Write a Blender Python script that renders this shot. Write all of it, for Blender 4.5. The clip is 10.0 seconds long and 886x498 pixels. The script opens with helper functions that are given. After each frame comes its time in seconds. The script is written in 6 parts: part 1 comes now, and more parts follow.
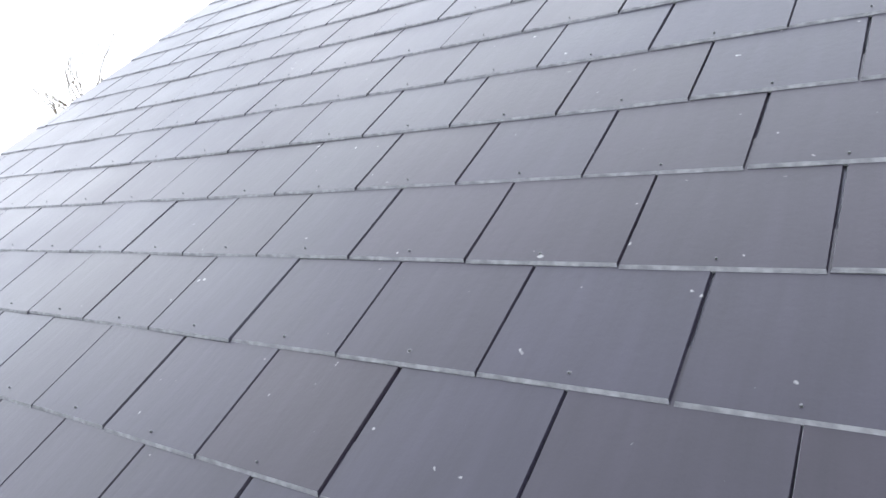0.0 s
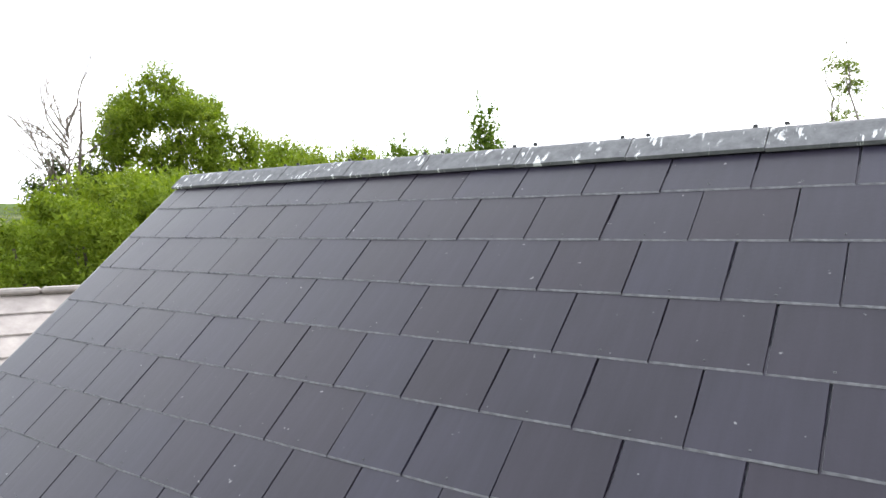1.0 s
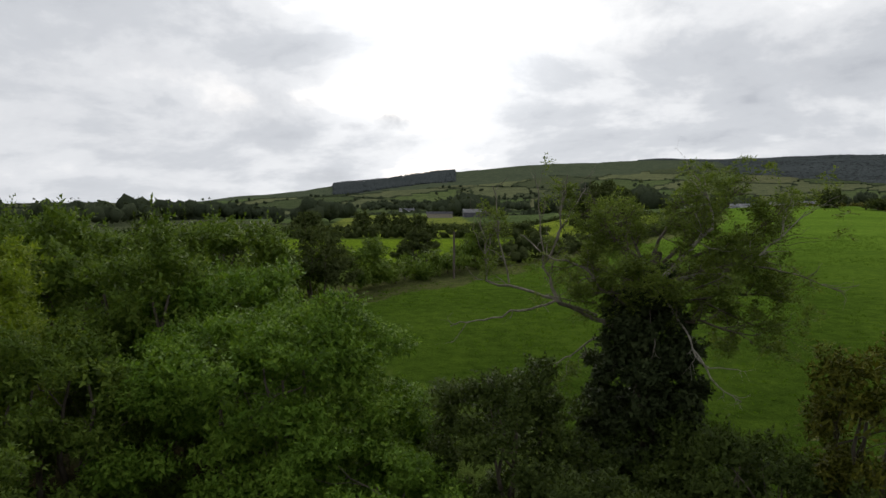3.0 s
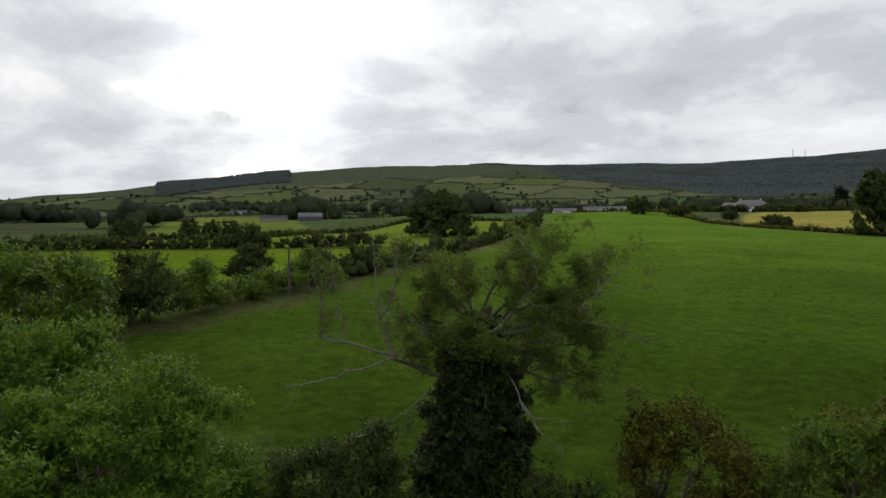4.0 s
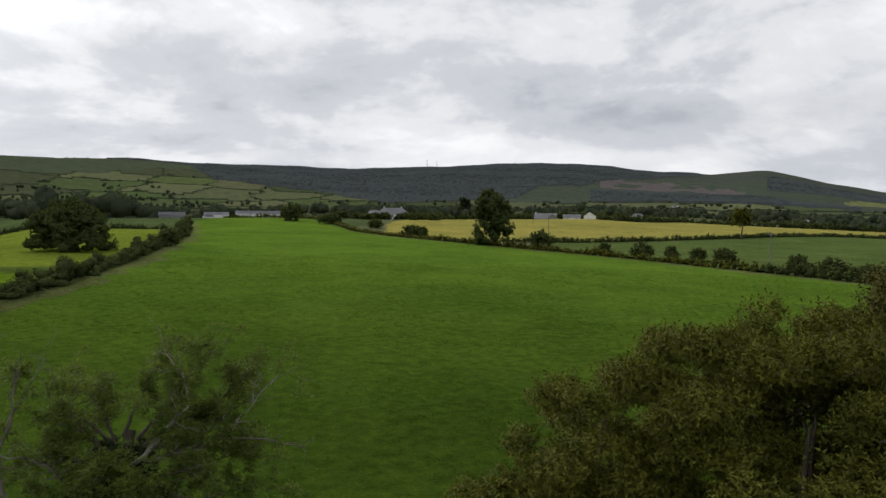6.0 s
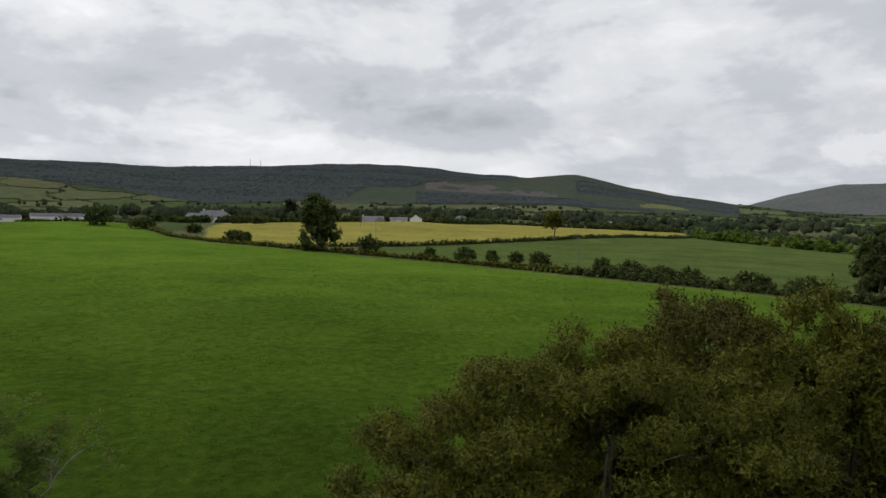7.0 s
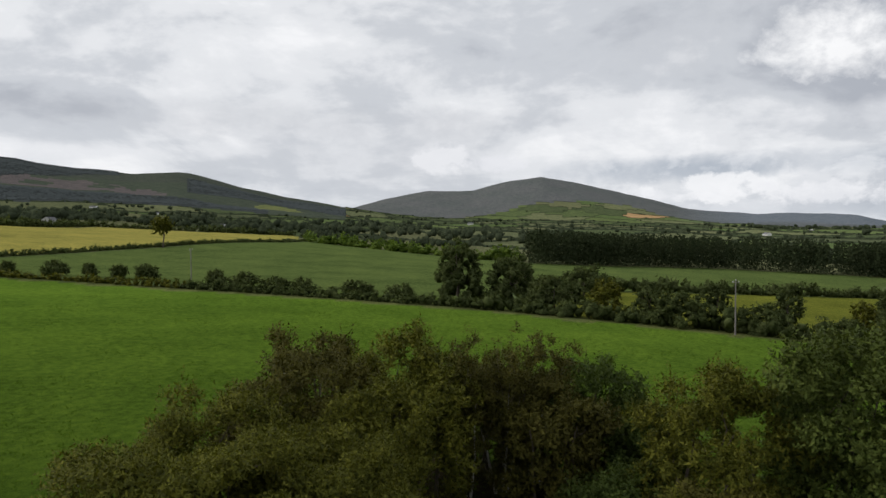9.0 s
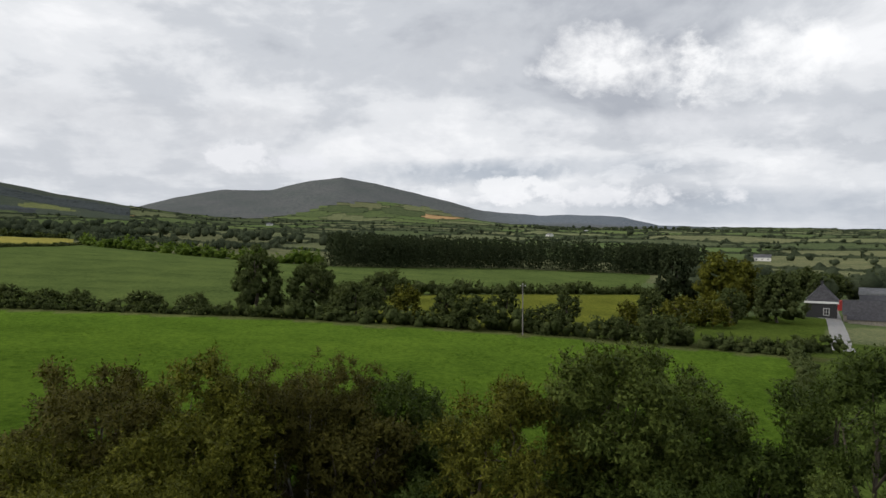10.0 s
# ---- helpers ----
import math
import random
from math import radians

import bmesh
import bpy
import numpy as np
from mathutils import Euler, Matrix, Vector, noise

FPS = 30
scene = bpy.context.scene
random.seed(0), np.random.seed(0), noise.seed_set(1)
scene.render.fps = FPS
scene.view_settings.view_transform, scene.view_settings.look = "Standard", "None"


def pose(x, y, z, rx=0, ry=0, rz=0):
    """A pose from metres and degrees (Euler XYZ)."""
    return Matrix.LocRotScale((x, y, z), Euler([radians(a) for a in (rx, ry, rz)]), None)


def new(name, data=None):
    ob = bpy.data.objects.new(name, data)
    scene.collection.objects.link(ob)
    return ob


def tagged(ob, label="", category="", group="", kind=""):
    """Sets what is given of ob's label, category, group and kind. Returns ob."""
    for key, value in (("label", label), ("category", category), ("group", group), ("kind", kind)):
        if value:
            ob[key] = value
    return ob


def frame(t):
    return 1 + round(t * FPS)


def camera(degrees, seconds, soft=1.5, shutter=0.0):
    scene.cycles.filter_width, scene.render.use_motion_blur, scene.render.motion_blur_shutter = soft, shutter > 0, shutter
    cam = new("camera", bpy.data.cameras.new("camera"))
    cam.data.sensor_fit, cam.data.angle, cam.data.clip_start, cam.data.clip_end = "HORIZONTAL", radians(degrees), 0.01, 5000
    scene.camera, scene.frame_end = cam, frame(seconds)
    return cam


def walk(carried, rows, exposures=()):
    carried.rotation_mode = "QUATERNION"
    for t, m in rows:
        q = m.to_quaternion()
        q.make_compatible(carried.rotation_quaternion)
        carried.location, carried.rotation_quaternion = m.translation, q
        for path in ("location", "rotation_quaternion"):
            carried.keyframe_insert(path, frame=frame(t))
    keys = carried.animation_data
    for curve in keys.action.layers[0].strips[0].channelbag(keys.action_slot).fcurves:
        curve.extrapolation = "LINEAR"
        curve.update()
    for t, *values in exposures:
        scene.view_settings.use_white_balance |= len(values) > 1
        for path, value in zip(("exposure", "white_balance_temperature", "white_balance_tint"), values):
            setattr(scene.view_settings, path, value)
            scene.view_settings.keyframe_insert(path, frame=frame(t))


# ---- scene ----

# ================= camera and its walk =================
cam = camera(64.93, 10.0)
PATH = [  # seconds, place, yaw to the left from +y, pitch, roll
    (0, 0.435, -3.098, -1.789, 36.149, -0.469, 0.385), (0.5, 0.237, -2.748, -0.993, 36.421, -2.439, -1.136),
    (1, 0.215, -2.646, -0.261, 35.629, -2.228, -0.695), (1.2, 0.232, -2.620, 0.019, 33.395, -1.882, -0.422),
    (1.5, 0.289, -2.605, 0.474, 27.419, -1.876, -0.161), (2, 0.323, -2.610, 1.226, 18.682, -1.863, 0.261),
    (2.2, 0.187, -2.635, 1.491, 16.584, -1.686, -0.055), (3.3, 0.246, -2.670, 3.258, 6.629, -1.874, -0.122),
    (3.5, 0.261, -2.666, 3.527, 3.808, -1.814, -0.275), (4, 0.254, -2.625, 4.180, -3.369, -1.758, -0.152),
    (4.5, 0.252, -2.532, 4.846, -10.483, -1.723, 0.001), (5, 0.274, -2.502, 5.500, -17.374, -1.717, 0.084),
    (5.5, 0.300, -2.481, 6.190, -24.302, -1.713, 0.093), (5.7, 0.281, -2.496, 6.471, -27.132, -1.699, 0.156),
    (6.8, 0.271, -2.738, 8.025, -42.420, -1.651, -0.050), (7, 0.285, -2.775, 8.289, -45.384, -1.633, -0.115),
    (7.5, 0.330, -2.826, 8.933, -53.017, -1.664, -0.184), (8, 0.357, -2.872, 9.552, -60.703, -1.671, -0.235),
    (8.5, 0.332, -2.876, 10.211, -68.516, -1.689, -0.143), (9, 0.292, -2.922, 10.870, -76.322, -1.676, -0.037),
    (9.5, 0.214, -3.006, 11.521, -84.264, -1.657, -0.083), (10, 0.052, -2.995, 12.224, -92.565, -1.659, -0.001),]
EXPOSURES = [(0.0, 2.55, 6100, 11), (0.5, 2.52, 6250, 11), (1.0, 2.02, 6350, 10), (1.5, 0.66, 6500, 10), (2.0, 0.28, 6500, 10), (3.5, -0.02, 6500, 10), (4.5, 0.04, 6500, 10), (5.5, 0.1, 6500, 10), (7.0, 0.0, 6500, 10), (10.0, 0.12, 6500, 10)]
walk(cam, [(t, pose(x, y, z, 90 + p, -r, yaw)) for t, x, y, z, yaw, p, r in PATH], EXPOSURES)

# ================= sky, sun =================
SUN_AZ, SUN_EL = -9.5, 17.0   # degrees clockwise from +y, and up
world = bpy.data.worlds.new("world")
scene.world = world
world.use_nodes = True


def sky():
    nt = world.node_tree
    nt.nodes.clear()
    N, L = nt.nodes.new, nt.links.new

    def mth(op, a, b=None, c=None, clamp=False):
        n = N("ShaderNodeMath")
        n.operation, n.use_clamp = op, clamp
        for k, v in enumerate((a, b, c)):
            if v is None:
                continue
            if isinstance(v, (int, float)):
                n.inputs[k].default_value = v
            else:
                L(v, n.inputs[k])
        return n.outputs[0]

    def ramp(v, stops):
        n = N("ShaderNodeValToRGB")
        n.color_ramp.interpolation = "EASE"
        els = n.color_ramp.elements
        while len(els) < len(stops):
            els.new(0.5)
        for e, (p, c) in zip(els, stops):
            e.position, e.color = p, (*c, 1)
        L(v, n.inputs[0])
        return n.outputs[0]

    def mixc(f, a, b, mode="MIX"):
        n = N("ShaderNodeMix")
        n.data_type, n.blend_type = "RGBA", mode
        for sock, v in ((n.inputs[0], f), (n.inputs[6], a), (n.inputs[7], b)):
            if isinstance(v, (int, float)):
                sock.default_value = v
            elif isinstance(v, tuple):
                sock.default_value = (*v, 1)
            else:
                L(v, sock)
        return n.outputs[2]

    tc = N("ShaderNodeTexCoord")
    nrm = N("ShaderNodeVectorMath")
    nrm.operation = "NORMALIZE"
    L(tc.outputs["Generated"], nrm.inputs[0])
    d = nrm.outputs[0]
    sep = N("ShaderNodeSeparateXYZ")
    L(d, sep.inputs[0])
    up = mth("MAXIMUM", sep.outputs[2], 0.0)
    # cloud deck: directions laid onto a flat layer overhead
    den = mth("ADD", up, 0.17)
    flat = N("ShaderNodeCombineXYZ")
    L(mth("DIVIDE", sep.outputs[0], den), flat.inputs[0])
    L(mth("DIVIDE", sep.outputs[1], den), flat.inputs[1])

    def noise_tex(vec, scale, detail, rough, dist, off=(0, 0, 0), stretch=(1, 1, 1)):
        m = N("ShaderNodeMapping")
        m.inputs[1].default_value, m.inputs[3].default_value = off, stretch
        L(vec, m.inputs[0])
        n = N("ShaderNodeTexNoise")
        n.inputs["Scale"].default_value, n.inputs["Detail"].default_value = scale, detail
        n.inputs["Roughness"].default_value, n.inputs["Distortion"].default_value = rough, dist
        L(m.outputs[0], n.inputs["Vector"])
        return n.outputs["Fac"]

    big = noise_tex(flat.outputs[0], 0.62, 6, 0.55, 0.3, (3.1, 7.7, 0))
    fine = noise_tex(flat.outputs[0], 2.1, 6, 0.55, 0.15, (11.0, 2.0, 4))
    puff = noise_tex(d, 4.6, 7, 0.58, 0.25, (0.3, 0.8, 0.1), (1, 1, 2.0))
    cover = mth("ADD", mth("MULTIPLY", big, 0.42), mth("ADD", mth("MULTIPLY", fine, 0.14), mth("MULTIPLY", puff, 0.44)))
    cloud = ramp(cover, [(0.39, (1.06, 1.06, 1.07)), (0.465, (0.82, 0.835, 0.86)), (0.53, (0.62, 0.645, 0.685)), (0.63, (0.43, 0.455, 0.505))])
    # the sun's glow behind the cloud
    sun = Vector((math.sin(radians(SUN_AZ)) * math.cos(radians(SUN_EL)), math.cos(radians(SUN_AZ)) * math.cos(radians(SUN_EL)), math.sin(radians(SUN_EL))))
    dt = N("ShaderNodeVectorMath")
    dt.operation = "DOT_PRODUCT"
    L(d, dt.inputs[0])
    dt.inputs[1].default_value = sun
    near = mth("MAXIMUM", dt.outputs["Value"], 0.0)
    glow = mth("ADD", mth("MULTIPLY", mth("POWER", near, 150.0), 0.7), mth("MULTIPLY", mth("POWER", near, 12.0), 0.06))
    thin = mth("MULTIPLY_ADD", cover, -3.2, 2.6, clamp=False)
    lit = mixc(1.0, cloud, mth("MULTIPLY", glow, mth("MAXIMUM", thin, 0.25)), "ADD")
    # clear air shows through where the deck breaks, low down
    nish = N("ShaderNodeTexSky")
    nish.sky_type, nish.sun_disc = "NISHITA", False
    nish.sun_elevation, nish.sun_rotation = radians(SUN_EL), radians(SUN_AZ)
    nish.dust_density, nish.altitude = 2.0, 100
    clear = mixc(1.0, nish.outputs[0], (0.07, 0.07, 0.07), "MULTIPLY")
    gap = mth("MULTIPLY_ADD", mth("SUBTRACT", 0.44, cover), 5.0, 0.04, clamp=True)
    both = mixc(gap, lit, mixc(0.35, lit, clear))
    # pale band over the horizon
    haze = mth("POWER", mth("SUBTRACT", 1.0, up, clamp=True), 22.0)
    toward = mth("POWER", near, 3.0)
    out = mixc(mth("MULTIPLY", haze, 0.55), mixc(mth("MULTIPLY_ADD", toward, -0.16, 0.16), both, (0.25, 0.28, 0.33)), mixc(toward, (0.50, 0.54, 0.60), (0.80, 0.81, 0.83)))
    # single clouds, bright rifts and banks in the deck, laid out by bearing and height
    bear = mth("MULTIPLY", mth("ARCTAN2", sep.outputs[0], sep.outputs[1]), 57.2958)
    rise = mth("MULTIPLY", mth("ARCSINE", sep.outputs[2]), 57.2958)
    curl = mth("SUBTRACT", noise_tex(d, 9.0, 7, 0.6, 0.3, (5.2, 1.4, 3.9), (1, 1, 1.6)), 0.5)
    curl2 = mth("SUBTRACT", noise_tex(d, 21.0, 6, 0.62, 0.2, (1.2, 6.4, 0.9), (1, 1, 1.3)), 0.5)

    def bank(under, az, el, wide, high, colour, share, edge=1.2, ragged=1.0):
        u = mth("DIVIDE", mth("SUBTRACT", bear, az), wide)
        v = mth("DIVIDE", mth("SUBTRACT", rise, el), high)
        far = mth("ADD", mth("MULTIPLY", u, u), mth("MULTIPLY", v, v))
        far = mth("ADD", far, mth("ADD", mth("MULTIPLY", curl, 3.2 * ragged), mth("MULTIPLY", curl2, 2.6 * ragged)))
        mask = mth("MULTIPLY", mth("MULTIPLY", mth("SUBTRACT", 1.0, far), edge, clamp=True), share)
        return mixc(mask, under, colour)

    white, pale, grey, blue = (1.08, 1.08, 1.08), (0.80, 0.81, 0.84), (0.50, 0.52, 0.56), (0.36, 0.41, 0.48)
    for row in ((-38.0, 11.0, 20.0, 10.0, (0.60, 0.62, 0.66), 0.5, 0.8, 0.5), (-11.0, 10.5, 8.5, 5.0, white, 0.75, 0.8, 0.6), (1.0, 16.5, 9.0, 3.6, white, 0.7, 0.9, 0.7), (-24.0, 8.5, 6.0, 2.6, grey, 0.30, 0.8, 0.7), (16.0, 11.5, 15.0, 4.0, grey, 0.30, 0.7, 0.8),
                (-14.0, 8.5, 2.0, 0.85, grey, 0.6, 0.9, 1.2), (-17.2, 8.0, 1.7, 0.5, grey, 0.5, 0.9, 1.1), (-16.2, 10.0, 1.5, 0.5, grey, 0.45, 0.9, 1.1), (-16.9, 11.4, 1.1, 0.6, grey, 0.4, 1.0, 0.8), (-19.8, 4.1, 2.4, 0.8, grey, 0.5, 1.0, 0.8),
                (38.0, 5.7, 24.0, 0.85, pale, 0.6, 0.8, 0.5), (62.0, 8.6, 24.0, 1.7, grey, 0.55, 0.7, 0.6), (71.0, 6.0, 12.0, 3.6, (0.56, 0.58, 0.62), 0.45, 0.8, 0.8), (93.0, 4.6, 11.0, 1.2, blue, 0.65, 0.9, 0.6), (96.0, 14.5, 9.0, 3.4, grey, 0.35, 0.8, 0.8),
                (107.0, 12.8, 8.0, 2.8, white, 0.7, 0.7, 1.2), (117.0, 12.2, 6.5, 2.8, white, 0.6, 0.7, 1.3), (112.0, 8.0, 14.0, 1.5, pale, 0.5, 0.8, 0.7), (118.0, 1.8, 14.0, 1.5, blue, 0.6, 0.8, 0.4), (103.0, 4.9, 13.0, 1.1, blue, 0.5, 0.8, 0.5),
                (76.4, 5.7, 2.0, 1.1, (0.80, 0.81, 0.84), 0.75, 1.3, 1.9), (82.6, 5.3, 4.2, 0.9, (0.78, 0.79, 0.83), 0.7, 1.2, 1.7), (99.0, 2.9, 5.0, 1.0, (0.86, 0.87, 0.89), 0.85, 1.5, 1.9), (105.5, 2.6, 7.5, 0.9, (0.80, 0.81, 0.84), 0.75, 1.3, 1.8), (91.5, 2.6, 5.5, 0.5, (0.80, 0.81, 0.84), 0.6, 1.3, 1.5)):
        out = bank(out, *row)
    # white heaps low in the east
    heap = noise_tex(d, 15.0, 6, 0.6, 0.3, (2.2, 0.4, 0.9), (1, 1, 1.7))
    east = mth("MULTIPLY_ADD", sep.outputs[1], -4.0, 0.75, clamp=True)
    level = mth("MULTIPLY", mth("MULTIPLY_ADD", up, 26.0, -0.35, clamp=True), mth("MULTIPLY_ADD", up, -15.0, 2.3, clamp=True))
    heaps = mth("MULTIPLY", mth("MULTIPLY", mth("MULTIPLY_ADD", heap, 11.0, -5.8, clamp=True), level), mth("MULTIPLY", east, 0.3))
    out = mixc(heaps, out, (0.92, 0.93, 0.95))
    bg = N("ShaderNodeBackground")
    L(out, bg.inputs[0])
    bg.inputs[1].default_value = 1.0
    o = N("ShaderNodeOutputWorld")
    L(bg.outputs[0], o.inputs[0])


sky()
lamp = new("sun", bpy.data.lights.new("sun", "SUN"))
lamp.data.energy, lamp.data.angle, lamp.data.color = 1.5, radians(30), (1.0, 0.95, 0.87)
lamp.rotation_euler = (radians(90 - 26), 0, radians(180 - SUN_AZ))

# ================= materials =================


class Mat:
    """A small builder of node materials."""

    def __init__(self, name):
        self.m = bpy.data.materials.new(name)
        self.m.use_nodes = True
        self.nt = self.m.node_tree
        self.nt.nodes.clear()
        self.out = self.nt.nodes.new("ShaderNodeOutputMaterial")
        self.geo = self.tc = None

    def n(self, kind):
        return self.nt.nodes.new("ShaderNode" + kind)

    def link(self, a, b):
        if isinstance(a, (int, float)):
            b.default_value = a
        elif isinstance(a, tuple):
            b.default_value = (*a, 1) if len(b.default_value) == 4 and len(a) == 3 else a
        else:
            self.nt.links.new(a, b)

    def coord(self, which="Object"):
        self.tc = self.tc or self.n("TexCoord")
        return self.tc.outputs[which]

    def world_place(self):
        self.geo = self.geo or self.n("NewGeometry")
        return self.geo.outputs["Position"]

    def island(self):
        self.geo = self.geo or self.n("NewGeometry")
        return self.geo.outputs["Random Per Island"]

    def noise(self, vec, scale, detail=4, rough=0.55, stretch=None, dist=0.0):
        if stretch:
            mp = self.n("Mapping")
            mp.inputs[3].default_value = stretch
            self.link(vec, mp.inputs[0])
            vec = mp.outputs[0]
        t = self.n("TexNoise")
        t.inputs["Scale"].default_value, t.inputs["Detail"].default_value = scale, detail
        t.inputs["Roughness"].default_value, t.inputs["Distortion"].default_value = rough, dist
        self.link(vec, t.inputs["Vector"])
        return t.outputs["Fac"]

    def math(self, op, a, b=0.0, clamp=False):
        t = self.n("Math")
        t.operation, t.use_clamp = op, clamp
        self.link(a, t.inputs[0]), self.link(b, t.inputs[1])
        return t.outputs[0]

    def ramp(self, v, stops):
        t = self.n("ValToRGB")
        els = t.color_ramp.elements
        while len(els) < len(stops):
            els.new(0.5)
        for e, (p, c) in zip(els, stops):
            e.position, e.color = p, (*(c if isinstance(c, tuple) else (c, c, c)), 1)
        self.link(v, t.inputs[0])
        return t.outputs[0]

    def mix(self, f, a, b, mode="MIX"):
        t = self.n("Mix")
        t.data_type, t.blend_type = "RGBA", mode
        self.link(f, t.inputs[0]), self.link(a, t.inputs[6]), self.link(b, t.inputs[7])
        return t.outputs[2]

    def bump(self, h, strength, distance=0.02):
        t = self.n("Bump")
        t.inputs["Strength"].default_value, t.inputs["Distance"].default_value = strength, distance
        self.link(h, t.inputs["Height"])
        return t.outputs[0]

    def done(self, color, rough=0.8, metal=0.0, normal=None, spec=0.5, translucent=None, share=0.0):
        p = self.n("BsdfPrincipled")
        self.link(color, p.inputs["Base Color"]), self.link(rough, p.inputs["Roughness"])
        p.inputs["Metallic"].default_value, p.inputs["Specular IOR Level"].default_value = metal, spec
        if normal is not None:
            self.link(normal, p.inputs["Normal"])
        res = p.outputs[0]
        if translucent is not None:
            t, mx = self.n("BsdfTranslucent"), self.n("MixShader")
            self.link(translucent, t.inputs[0])
            mx.inputs[0].default_value = share
            self.nt.links.new(res, mx.inputs[1]), self.nt.links.new(t.outputs[0], mx.inputs[2])
            res = mx.outputs[0]
        self.nt.links.new(res, self.out.inputs[0])
        return self.m


def leaf_mat(name, dark, mid, light, gloss=0.65, share=0.28, patch=0.5, spec=0.08, fine=11.0):
    m = Mat(name)
    w = m.world_place()
    grain = m.noise(w, fine, 4, 0.7)
    v = m.math("ADD", m.math("MULTIPLY", m.island(), 0.27), m.math("MULTIPLY", m.noise(w, patch, 4, 0.6), 0.55))
    v = m.math("ADD", v, m.math("MULTIPLY", m.math("SUBTRACT", grain, 0.5), 0.6))
    c = m.ramp(m.math("ADD", v, 0.16), [(0.25, dark), (0.55, mid), (0.88, light)])
    t = m.mix(1.0, c, (1.25, 1.3, 0.7), "MULTIPLY")
    return m.done(c, gloss, spec=spec, translucent=t, share=share, normal=m.bump(grain, 0.5, 0.8 / fine))


LEAF = {
    "green": leaf_mat("leaf_green", (0.031, 0.054, 0.009), (0.084, 0.132, 0.019), (0.190, 0.250, 0.043), share=0.32, patch=0.7),
    "bright": leaf_mat("leaf_bright", (0.058, 0.092, 0.008), (0.130, 0.182, 0.016), (0.240, 0.290, 0.036), share=0.38, patch=0.8),
    "speckled": leaf_mat("leaf_speckled", (0.027, 0.057, 0.008), (0.094, 0.168, 0.019), (0.230, 0.330, 0.048), share=0.32, patch=0.9),
    "dark": leaf_mat("leaf_dark", (0.022, 0.034, 0.008), (0.048, 0.070, 0.015), (0.100, 0.132, 0.028), patch=0.7),
    "olive": leaf_mat("leaf_olive", (0.020, 0.028, 0.005), (0.075, 0.080, 0.010), (0.210, 0.203, 0.028), share=0.18, patch=0.9),
    "brown": leaf_mat("leaf_brown", (0.020, 0.019, 0.005), (0.062, 0.059, 0.011), (0.142, 0.126, 0.026), share=0.12, patch=0.8),
    "thicket": leaf_mat("leaf_thicket", (0.024, 0.036, 0.008), (0.062, 0.084, 0.017), (0.150, 0.180, 0.040), share=0.18, patch=0.8),
    "ash": leaf_mat("leaf_ash", (0.046, 0.068, 0.015), (0.104, 0.142, 0.030), (0.215, 0.260, 0.062), share=0.45, patch=0.8),
    "ivy": leaf_mat("leaf_ivy", (0.020, 0.030, 0.012), (0.038, 0.052, 0.020), (0.075, 0.095, 0.036), gloss=0.7, share=0.12, patch=0.9, spec=0.06),
    "field": leaf_mat("leaf_field", (0.036, 0.048, 0.018), (0.068, 0.086, 0.032), (0.122, 0.142, 0.055), gloss=0.9, share=0.25, patch=0.25, spec=0.0, fine=3.2),
    "conifer": leaf_mat("leaf_conifer", (0.020, 0.028, 0.014), (0.034, 0.045, 0.022), (0.060, 0.070, 0.034), gloss=0.9, share=0.1, patch=0.12, spec=0.0, fine=1.6),
    # hill spruce lightened to blue-grey, distance haze put into the leaf colour
    "hazed_spruce": leaf_mat("leaf_hazed_spruce", (0.058, 0.068, 0.069), (0.072, 0.083, 0.083), (0.088, 0.100, 0.098), gloss=0.9, share=0.1, patch=0.01, spec=0.0, fine=0.25),
    # far woods and hedges greyed, carrying some haze in their colour
    "far": leaf_mat("leaf_far_hazed", (0.034, 0.044, 0.027), (0.055, 0.069, 0.040), (0.088, 0.104, 0.058), gloss=0.9, share=0.2, patch=0.02, spec=0.0, fine=0.9),
}


TUFT = leaf_mat("grass_blade", (0.046, 0.086, 0.010), (0.074, 0.128, 0.016), (0.106, 0.168, 0.025), gloss=0.9, share=0.45, patch=0.3, spec=0.0)


def bark_mat(name, a, b, scale=9.0):
    m = Mat(name)
    g = m.noise(m.coord(), scale, 6, 0.6, (1, 1, 0.25))
    return m.done(m.ramp(g, [(0.3, a), (0.7, b)]), 0.9, normal=m.bump(g, 0.5, 0.02))


def plain_mat(name, a, b, scale, rough=0.8, bump=0.2, stretch=None, metal=0.0, spec=0.4, detail=6):
    m = Mat(name)
    g = m.noise(m.coord(), scale, detail, 0.6, stretch)
    return m.done(m.ramp(g, [(0.3, a), (0.7, b)]), rough, metal, m.bump(g, bump, 0.01), spec)


BARK = bark_mat("bark", (0.045, 0.036, 0.026), (0.13, 0.105, 0.078))
BARK_PALE = bark_mat("bark_pale", (0.12, 0.108, 0.086), (0.32, 0.294, 0.240), 12.0)
# inner twigs, darkened so the colour carries the shade within a crown
SHADE_TWIG = plain_mat("shade_dark_twigs", (0.014, 0.015, 0.006), (0.044, 0.046, 0.016), 9.0, 1.0, 0.9, None, 0.0, 0.0)
BARK_DEAD = bark_mat("bark_weathered", (0.075, 0.064, 0.048), (0.205, 0.182, 0.140), 12.0)
BARK_BIRCH = bark_mat("bark_birch", (0.22, 0.21, 0.19), (0.55, 0.53, 0.49), 14.0)


